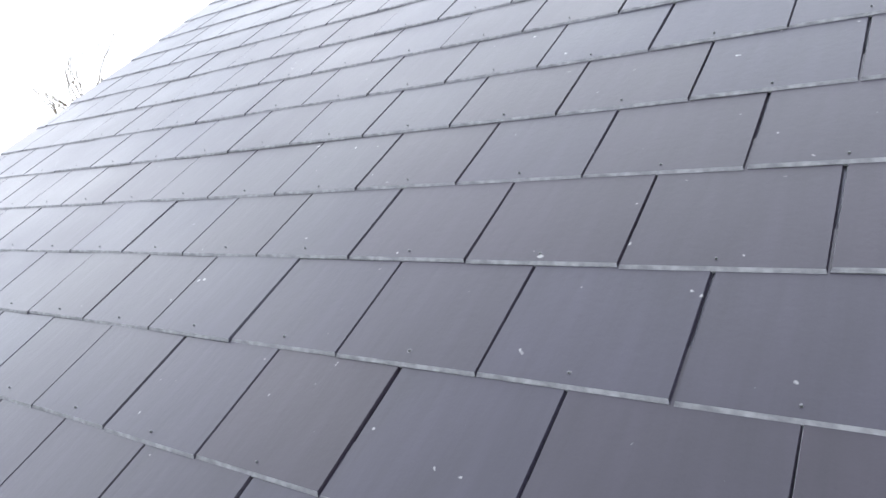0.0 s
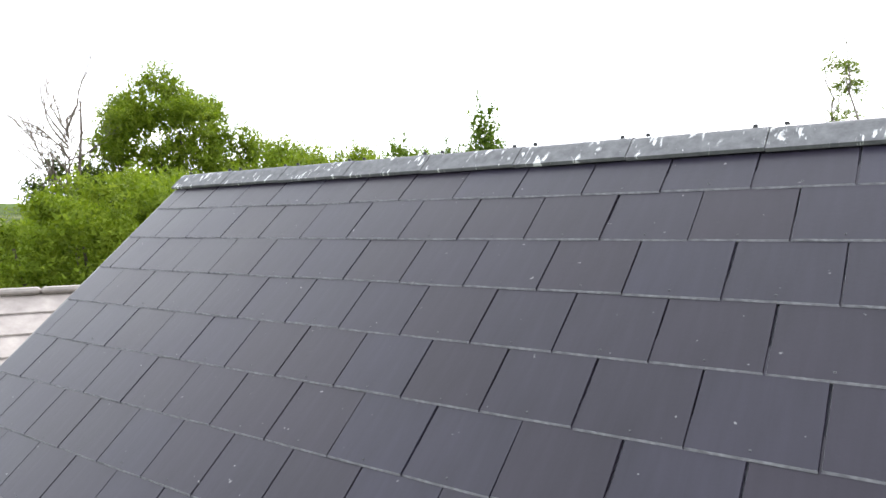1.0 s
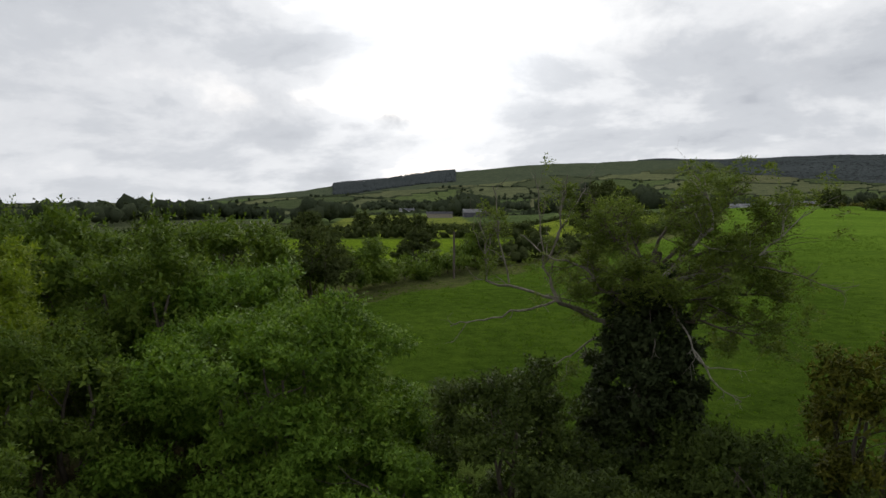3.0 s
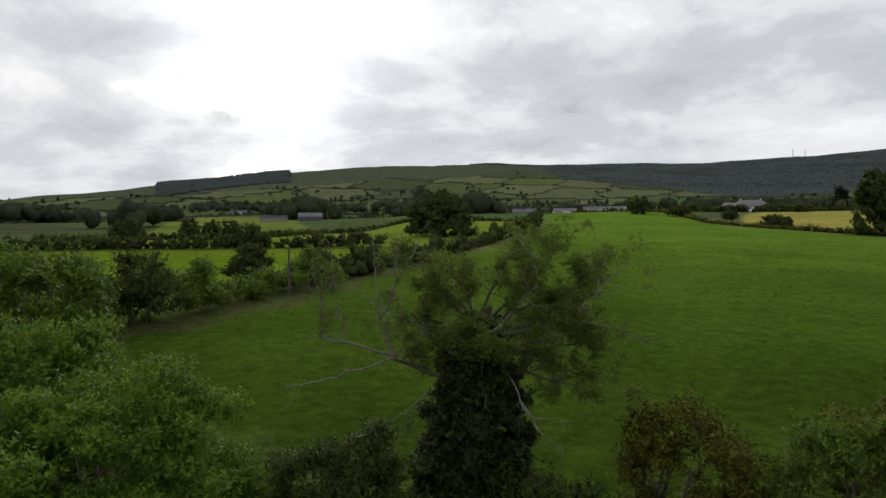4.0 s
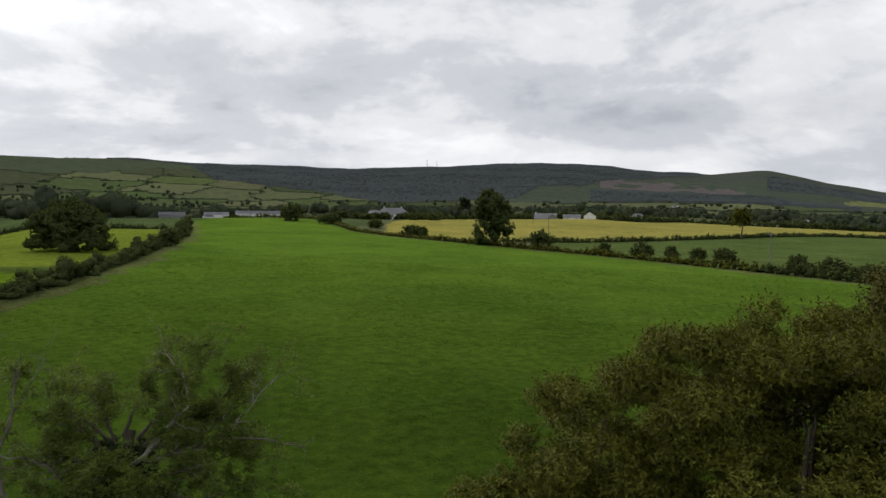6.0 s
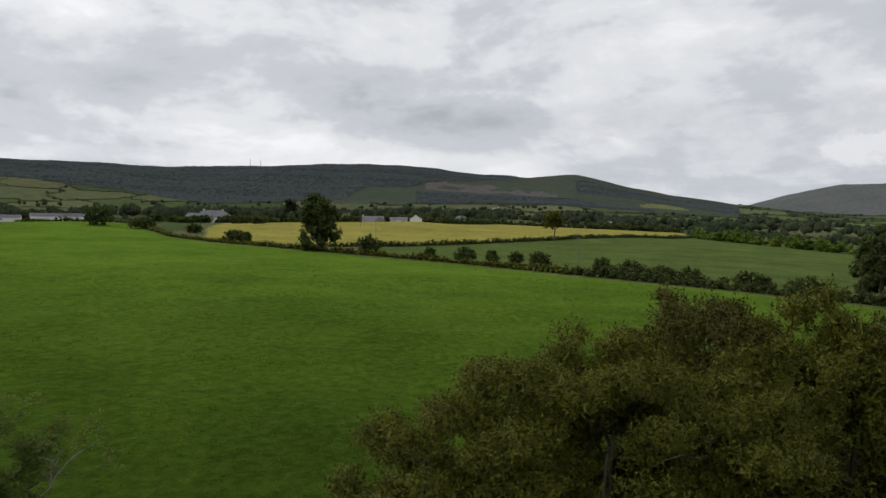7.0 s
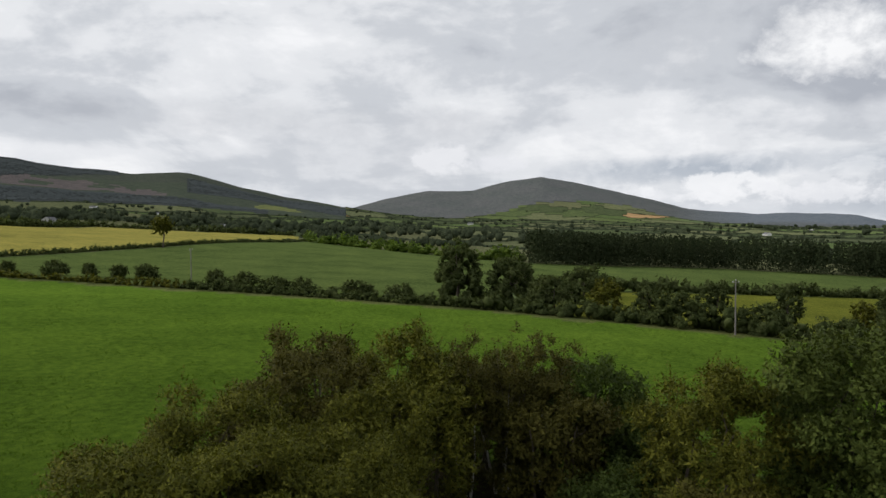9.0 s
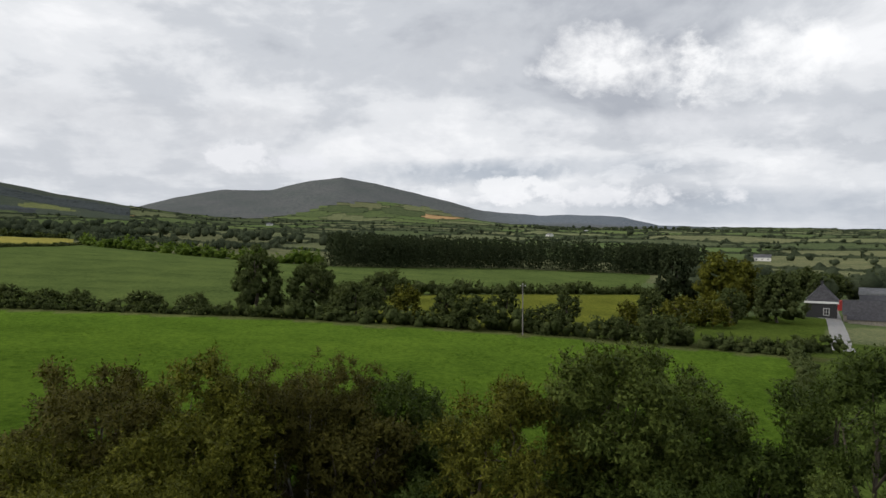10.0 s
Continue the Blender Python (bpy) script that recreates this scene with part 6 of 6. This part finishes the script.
def arched_barn():
    x, y = 249.0, -177.5
    ob = thing("barn", (x, y, float(land(x, y)) - 0.2), "round-roofed dark metal hay barn", "barn", "farm buildings", 55)
    bm = bmesh.new()
    n = 14
    arc = [(-5 * math.cos(math.pi * k / n), 4.2 + 2.3 * math.sin(math.pi * k / n)) for k in range(n + 1)]
    prof = [(-5.0, 0.0)] + arc + [(5.0, 0.0)]
    a = [bm.verts.new((-8, u, w)) for u, w in prof]
    b = [bm.verts.new((8, u, w)) for u, w in prof]
    bm.faces.new(a), bm.faces.new(b[::-1])
    for k in (0, n + 1):
        bm.faces.new((a[k], a[k + 1], b[k + 1], b[k]))
    part("wall", bm, TIN_DARK, ob)
    bm = bmesh.new()
    a = [bm.verts.new((-8.3, u * 1.03, w + 0.06)) for u, w in arc]
    b = [bm.verts.new((8.3, u * 1.03, w + 0.06)) for u, w in arc]
    fs = [bm.faces.new((a[k], a[k + 1], b[k + 1], b[k])) for k in range(n)]
    bmesh.ops.solidify(bm, geom=fs, thickness=0.08)
    part("roof", bm, TIN, ob)


arched_barn()


def strip(name, points, width, mat, label, category, lift=0.06):
    """A lane laid over the ground."""
    p = np.array(points, float)
    s = np.linspace(0, len(p) - 1, (len(p) - 1) * 8 + 1)
    x, y = np.interp(s, np.arange(len(p)), p[:, 0]), np.interp(s, np.arange(len(p)), p[:, 1])
    d = np.stack([np.gradient(x), np.gradient(y)], 1)
    d /= np.linalg.norm(d, axis=1)[:, None]
    v = []
    for k in (-1.0, -0.33, 0.33, 1.0):
        a, b = x - d[:, 1] * width / 2 * k, y + d[:, 0] * width / 2 * k
        v.append(np.stack([a, b, land(a, b) + lift + 0.03 * (1 - abs(k))], 1))
    m = len(x)
    f = np.concatenate([np.stack([np.arange(m - 1) + j * m, np.arange(1, m) + j * m, np.arange(1, m) + (j + 1) * m, np.arange(m - 1) + (j + 1) * m], 1) for j in range(3)])
    return tagged(new(name, mesh_np(name, np.concatenate(v), f[:, ::-1], mat)), label, category, kind="structure")


strip("road", [(226.0, -143.0), (213.4, -135.2), (184.2, -117.8), (150.6, -98.0), (128.3, -84.6), (121.0, -80.5)], 3.7, GRAVEL, "pale concrete farm lane", "lane", 0.12)


def power_pole(x, y, h, label):
    z = float(land(x, y))
    ob = thing("power_pole", (x, y, z - 0.1), label, "pole", "power poles")
    v, f = tubes([[(0, 0, 0, 0.13), (0.02, 0, h * 0.5, 0.11), (0.0, 0.02, h, 0.085)]], 10)
    child("pole", mesh_np("pole", v, f, POLE_WOOD, True), ob)
    bm = bmesh.new()
    box(bm, (-0.12, -0.12, h), (0.12, 0.12, h + 0.03), 0.01)
    box(bm, (-0.05, -0.55, h - 0.35), (0.05, 0.55, h - 0.25), 0.01)
    part("crossarm", bm, POLE_WOOD, ob)
    for k in (-0.48, 0.0, 0.48):
        bm = bmesh.new()
        bmesh.ops.create_cone(bm, segments=8, radius1=0.05, radius2=0.03, depth=0.18, matrix=Matrix.Translation((0, k, h - 0.16 + (0.28 if k == 0 else 0))), cap_ends=True)
        part("insulator", bm, WHITE, ob)


power_pole(126.6, -23.3, 9.4, "weathered wooden power pole at a hedge")
power_pole(173.8, 204.9, 9.6, "wooden power pole in a barley field")
power_pole(148.6, 95.6, 8.2, "wooden power pole beside a crop")
power_pole(220.8, 273.3, 9.6, "wooden power pole in a barley field")
post = thing("fence_post", (-9.6, 58.7, float(land(-9.6, 58.7)) - 0.1), "dark wooden post standing in a hedge", "post")
v, f = tubes([[(0, 0, 0, 0.11), (0.0, 0.01, 2.2, 0.10), (0.0, 0.01, 4.3, 0.09)]], 8)
child("pole", mesh_np("pole", v, f, BARK, True), post)


def mast(az, h):
    r = float(np.interp(az, RIDGE_AZ, RIDGE_R)) - 10
    x, y = polar(az, r)
    ob = thing("radio_mast", (float(x), float(y), float(land(x, y)) - 1), "thin lattice radio mast on the hilltop", "mast", "hilltop masts")
    paths = [[(a, b, 0, 0.5), (a * 0.3, b * 0.3, h, 0.35)] for a, b in ((-1.5, -1), (1.5, -1), (0, 1.6))]
    for k in range(6):
        u, w = 1 - 0.7 * k / 6, h * k / 6
        paths.append([(-1.5 * u, -u, w, 0.2), (1.5 * u * 0.9, -u * 0.9, w + h / 6, 0.2)])
    v, f = tubes(paths, 4)
    child("lattice", mesh_np("lattice", v, f, TIN, True), ob)


mast(31.6, 34), mast(32.4, 30)

# ================= the house under the camera =================
TH = radians(42.06)
CT, ST = math.cos(TH), math.sin(TH)
GAUGE, WIDE, COURSES = 0.2479, 0.30, 14
VERGE_L, VERGE_R = -3.72, 7.0
APEX_Y, APEX_Z = 0.062, 0.050
EAVE_S = (COURSES) * GAUGE + 0.02


def on_roof(x, s, lift=0.0):
    """A place on the front slope: x along the ridge, s metres down from the origin of the courses, lift off the plane."""
    lift -= 0.0135
    return Vector((x, -s * CT - lift * ST, -s * ST + lift * CT))


house = thing("house", (0, 0, float(land(0, 2)) - 0.6), "low house with a dark grey fibre-slate roof", "house")
HZ = house.location.z


def hp(name, bm, mat, parent=None, label="", smooth=False):
    bm.transform(Matrix.Translation((0, 0, -HZ)))
    return part(name, bm, mat, parent or house, label, smooth)


def house_body():
    bm = bmesh.new()
    y0, y1 = -EAVE_S * CT + 0.3, EAVE_S * CT - 0.18
    top = -EAVE_S * ST + 0.15
    prof = [(y0, HZ), (y1, HZ), (y1, top), (0.06, -0.06), (y0, top)]
    xs = (VERGE_L + 0.06, VERGE_R - 0.06)
    a, b = [bm.verts.new((xs[0], *p)) for p in prof], [bm.verts.new((xs[1], *p)) for p in prof]
    bm.faces.new(a[::-1]), bm.faces.new(b)
    for k in (0, 1, 4):
        j = (k + 1) % 5
        bm.faces.new((a[k], a[j], b[j], b[k]))
    hp("wall", bm, RENDER_WALL, label="pale rendered wall")
    bm = bmesh.new()
    for sgn in (1, -1):
        e = Vector((0, -EAVE_S * CT * sgn + (0.12 if sgn < 0 else 0), -EAVE_S * ST))
        t = Vector((0, 0.06, 0.035))
        n = Vector((0, -ST * sgn, CT)) * 0.03
        vs = [bm.verts.new(Vector((x, 0, 0)) + p - q) for q in (n * 0.2, n * 1.6) for x, p in ((VERGE_L, e), (VERGE_R, e), (VERGE_R, t), (VERGE_L, t))]
        bm.faces.new(vs[:4]), bm.faces.new(vs[4:][::-1])
        for k in range(4):
            j = (k + 1) % 4
            bm.faces.new((vs[k], vs[k + 4], vs[j + 4], vs[j]))
    bmesh.ops.recalc_face_normals(bm, faces=bm.faces)
    return hp("roof", bm, TIN_DARK, label="dark roof deck under the slates")


roof = house_body()


def slate_mesh(width, length=GAUGE + 0.10):
    """One slate: its lower edge at the origin, x across, y up the slope, thin, with a chamfered rim."""
    w, l, t, c = width / 2 - 0.0019, length, 0.0095, 0.0050
    rise0, rise1 = 0.0085, 0.0005
    v = []
    for lift, inset in ((0.0, 0.0), (t - c, 0.0), (t, c)):
        for sx, yy in ((-1, 0.0), (1, 0.0), (1, l), (-1, l)):
            q = yy / l
            y2 = yy + inset if yy == 0 else yy
            v.append((sx * (w - inset * 0.35), y2, rise0 + (rise1 - rise0) * q + lift))
    f = [(8, 9, 10, 11)] + [(a + k, a + (k + 1) % 4, b + (k + 1) % 4, b + k) for a, b in ((0, 4), (4, 8)) for k in range(4)]
    me = bpy.data.meshes.new("slate")
    me.from_pydata(v, [], f)
    me.materials.append(SLATE), me.materials.append(SLATE_EDGE_LIT)
    # lower edge and left chamfer only, coloured as catching the light
    for k in (1, 5, 8):
        me.polygons[k].material_index = 1
    me.update()
    return me


def rivet_mesh():
    bm = bmesh.new()
    bmesh.ops.create_cone(bm, segments=8, radius1=0.0058, radius2=0.0045, depth=0.002, cap_ends=True)
    bmesh.ops.create_cone(bm, segments=6, radius1=0.0026, radius2=0.0018, depth=0.0035, cap_ends=True, matrix=Matrix.Translation((0, 0, 0.0025)))
    me = bpy.data.meshes.new("rivet")
    bm.to_mesh(me)
    bm.free()
    me.materials.append(LEAD)
    return me


FULL, RIVET = slate_mesh(WIDE), rivet_mesh()
HALF = {}
ROOF_TURN = Matrix.Rotation(TH, 4, "X")


def lay_slates():
    far_v, far_f, nb = [], [], 0
    base = np.array([v.co for v in FULL.vertices])
    faces = [tuple(p.vertices) for p in FULL.polygons]
    for c in range(COURSES):
        s = (c + 1) * GAUGE
        first = 0.0 if c % 2 == 0 else 0.5
        for k in range(-24, 15):
            left, right = -WIDE * (k + 1 + first), -WIDE * (k + first)
            left, right = max(left, VERGE_L + 0.005), min(right, VERGE_R - 0.005)
            if right - left < 0.04:
                continue
            mid, w = (left + right) / 2, right - left
            p = on_roof(mid, s)
            jig = Matrix.Rotation(random.gauss(0, 0.0032), 4, "Z") @ Matrix.Rotation(random.gauss(0, 0.0022), 4, "Y") @ Matrix.Translation((random.gauss(0, 0.0008), random.gauss(0, 0.0016), random.uniform(0, 0.0018)))
            m = Matrix.Translation(p - Vector((0, 0, HZ))) @ ROOF_TURN @ jig
            if mid < 1.6:
                key = (round(w, 3), c == 0)
                if c == 0:
                    me = HALF.setdefault(key, slate_mesh(w, GAUGE - 0.05))
                elif abs(w - WIDE) < 0.002:
                    me = FULL
                else:
                    me = HALF.setdefault(key, slate_mesh(w))
                ob = new("slate", me)
                ob.parent = roof
                ob.matrix_basis = m
                if w > 0.2 and mid > -3.2:
                    rv = new("rivet", RIVET)
                    rv.parent = roof
                    rv.matrix_basis = m @ Matrix.Translation((random.gauss(0, 0.004), 0.026 + random.gauss(0, 0.003), 0.0165))
            else:
                q = base.copy()
                q[:, 0] *= w / WIDE
                if c == 0:
                    q[:, 1] *= (GAUGE - 0.05) / (GAUGE + 0.10)
                q = np.array([m @ Vector(r) for r in q])
                far_v.append(q)
                far_f += [tuple(i + nb for i in f) for f in faces]
                nb += len(q)
    me = bpy.data.meshes.new("slating")
    me.from_pydata(np.concatenate(far_v).tolist(), [], far_f)
    me.materials.append(SLATE)
    ob = tagged(new("slating", me), kind="stuff")
    ob.parent = roof
    # back slope: the same slates joined
    bv, bf, nb = [], [], 0
    for c in range(COURSES):
        for k in range(36):
            x = VERGE_L + 0.15 + WIDE * k + (0.0 if c % 2 else 0.15)
            if x > VERGE_R - 0.16:
                continue
            p = Vector((x, 0.124 + (c + 1) * GAUGE * CT, -(c + 1) * GAUGE * ST))
            m = Matrix.Translation(p - Vector((0, 0, HZ))) @ Matrix.Rotation(math.pi, 4, "Z") @ ROOF_TURN
            short = (GAUGE - 0.05) / (GAUGE + 0.10) if c == 0 else 1.0
            bv.append(np.array([m @ Vector((r[0], r[1] * short, r[2])) for r in base]))
            bf += [tuple(i + nb for i in f) for f in faces]
            nb += len(base)
    me = bpy.data.meshes.new("slating")
    me.from_pydata(np.concatenate(bv).tolist(), [], bf)
    me.materials.append(SLATE)
    ob = tagged(new("slating", me), kind="stuff")
    ob.parent = roof


def ridge_tile(x0, x1):
    """An angled ridge tile with a rounded crest, its near end slightly raised."""
    bm = bmesh.new()
    wing, t = 0.102, 0.013
    half, rr = math.pi / 2 - (math.pi / 2 - TH), 0.06
    prof = [(rr * math.sin(a), -rr * (1 - math.cos(a))) for a in np.linspace(-half, half, 7)]
    y3, z3 = prof[-1]
    prof = [(-y3 - CT * u, z3 - ST * u) for u in (wing, wing * 0.5)] + prof + [(y3 + CT * u, z3 - ST * u) for u in (wing * 0.5, wing)]
    n = len(prof)
    rows = []
    for x, up in ((x0, 0.0), (x0 + 0.03, 0.0), (x1 - 0.03, 0.003), (x1, 0.003)):
        rows.append(([bm.verts.new((x, APEX_Y + y, APEX_Z + 0.012 + z + up)) for y, z in prof], [bm.verts.new((x, APEX_Y + y * 0.93, APEX_Z + 0.012 + z + up - t)) for y, z in prof]))
    for (a, a2), (b, b2) in zip(rows, rows[1:]):
        for k in range(n - 1):
            bm.faces.new((a[k], b[k], b[k + 1], a[k + 1])), bm.faces.new((a2[k + 1], b2[k + 1], b2[k], a2[k]))
        bm.faces.new((a2[0], b2[0], b[0], a[0])), bm.faces.new((a[-1], b[-1], b2[-1], a2[-1]))
    for a, a2 in (rows[0], rows[-1]):
        for k in range(n - 1):
            bm.faces.new((a[k], a[k + 1], a2[k + 1], a2[k]))
    bmesh.ops.recalc_face_normals(bm, faces=bm.faces)
    ob = hp("ridge_tile", bm, RIDGE, label="grey concrete ridge tile streaked with white droppings", smooth=False)
    for xx in (x0 + 0.05, x1 - 0.05):
        bm = bmesh.new()
        bmesh.ops.create_cone(bm, segments=8, radius1=0.010, radius2=0.008, depth=0.012, cap_ends=True, matrix=Matrix.Translation((xx, APEX_Y - 0.004, APEX_Z + 0.020)))
        hp("fixing", bm, RUBBER, ob)


def ridge():
    x = -3.76
    while x < VERGE_R:
        ridge_tile(x + 0.0025, min(x + 0.4955, VERGE_R + 0.03))
        x += 0.4965
    # verge strip and gutter
    bm = bmesh.new()
    for sgn in (1, -1):
        p = [(VERGE_L - 0.035, s, l) for s in (0.05, EAVE_S) for l in (-0.06, 0.004)] + [(VERGE_L - 0.004, s, l) for s in (0.05, EAVE_S) for l in (-0.06, 0.004)]
        vs = []
        for x, s, l in p:
            q = on_roof(x, s, l)
            if sgn < 0:
                q.y = 0.124 - q.y
            vs.append(bm.verts.new(q))
        for f in ((0, 1, 3, 2), (4, 6, 7, 5), (0, 4, 5, 1), (2, 3, 7, 6), (1, 5, 7, 3), (0, 2, 6, 4)):
            bm.faces.new([vs[i] for i in f])
    bmesh.ops.recalc_face_normals(bm, faces=bm.faces)
    hp("verge_board", bm, RENDER_GREY, label="grey verge strip")
    e = on_roof(0, EAVE_S)
    v, f = tubes([[(VERGE_L - 0.05, e.y - 0.05, e.z - 0.05 - HZ, 0.055), (VERGE_R + 0.05, e.y - 0.05, e.z - 0.05 - HZ, 0.055)]], 12)
    child("gutter", mesh_np("gutter", v, f, RUBBER, True), house)


def outbuilding():
    x, y = -8.3, 0.2
    ob = gable_house((x, y), 64, 5.0, 3.6, 2.5, 1.4, RENDER_GREY, ROOF_BROWN, "small outbuilding with a worn brown tiled roof", "barn", group="outbuildings")
    for k in range(12):
        bm = bmesh.new()
        box(bm, (-2.7 + k * 0.45 + 0.004, -0.12, 3.86), (-2.7 + (k + 1) * 0.45, 0.12, 3.93), 0.025)
        part("ridge_cap", bm, TILE_CAP, ob)
    slope = math.atan2(1.4, 1.8)
    for side in (-1, 1):
        for k in range(8):
            bm = bmesh.new()
            box(bm, (-2.79, -0.145, 0.0), (2.79, 0.145, 0.028), 0.006)
            bm.transform(Matrix.Translation((0, side * (0.16 + k * 0.245), 3.875 - (0.16 + k * 0.245) * math.tan(slope))) @ Matrix.Rotation(-side * (slope - 0.05), 4, "X"))
            part("tile_course", bm, ROOF_BROWN, ob)


outbuilding()
ridge()
lay_slates()


def grass_tufts():
    """Tufts of longer grass standing out of the grazed pasture."""
    n = 52000
    r, a = 16 + 130 * rng.uniform(0, 1, n) ** 0.75, np.radians(rng.uniform(-38, 122, n))
    x, y = r * np.sin(a), r * np.cos(a)
    keep = inside(PASTURE, x, y) & (np.sin(x * 0.31 + 2 * np.sin(y * 0.11)) * np.sin(y * 0.27 + 1) + rng.normal(0, 0.6, n) > 0.1)
    x, y = x[keep], y[keep]
    n, per = len(x), 5
    base = np.stack([x, y, land(x, y) - 0.02], 1)[:, None] + rng.normal(0, 1, (n, per, 3)) * np.array([0.12, 0.12, 0.0])
    lean = rng.normal(0, 0.10, (n, per, 3)) * np.array([1, 1, 0]) + np.array([0, 0, 1.0]) * rng.uniform(0.06, 0.17, (n, per, 1))
    t = rng.uniform(0, 6.28, (n, per))
    side = np.stack([np.cos(t), np.sin(t), 0 * t], -1) * rng.uniform(0.03, 0.075, (n, per, 1))
    v = np.stack([base - side, base + side, base + lean], 2).reshape(-1, 3)
    tagged(new("grass_tufts", mesh_np("grass_tufts", v, np.arange(len(v)).reshape(-1, 3), TUFT)), "tufts of darker grass over a grazed pasture", "grass", kind="stuff")


grass_tufts()
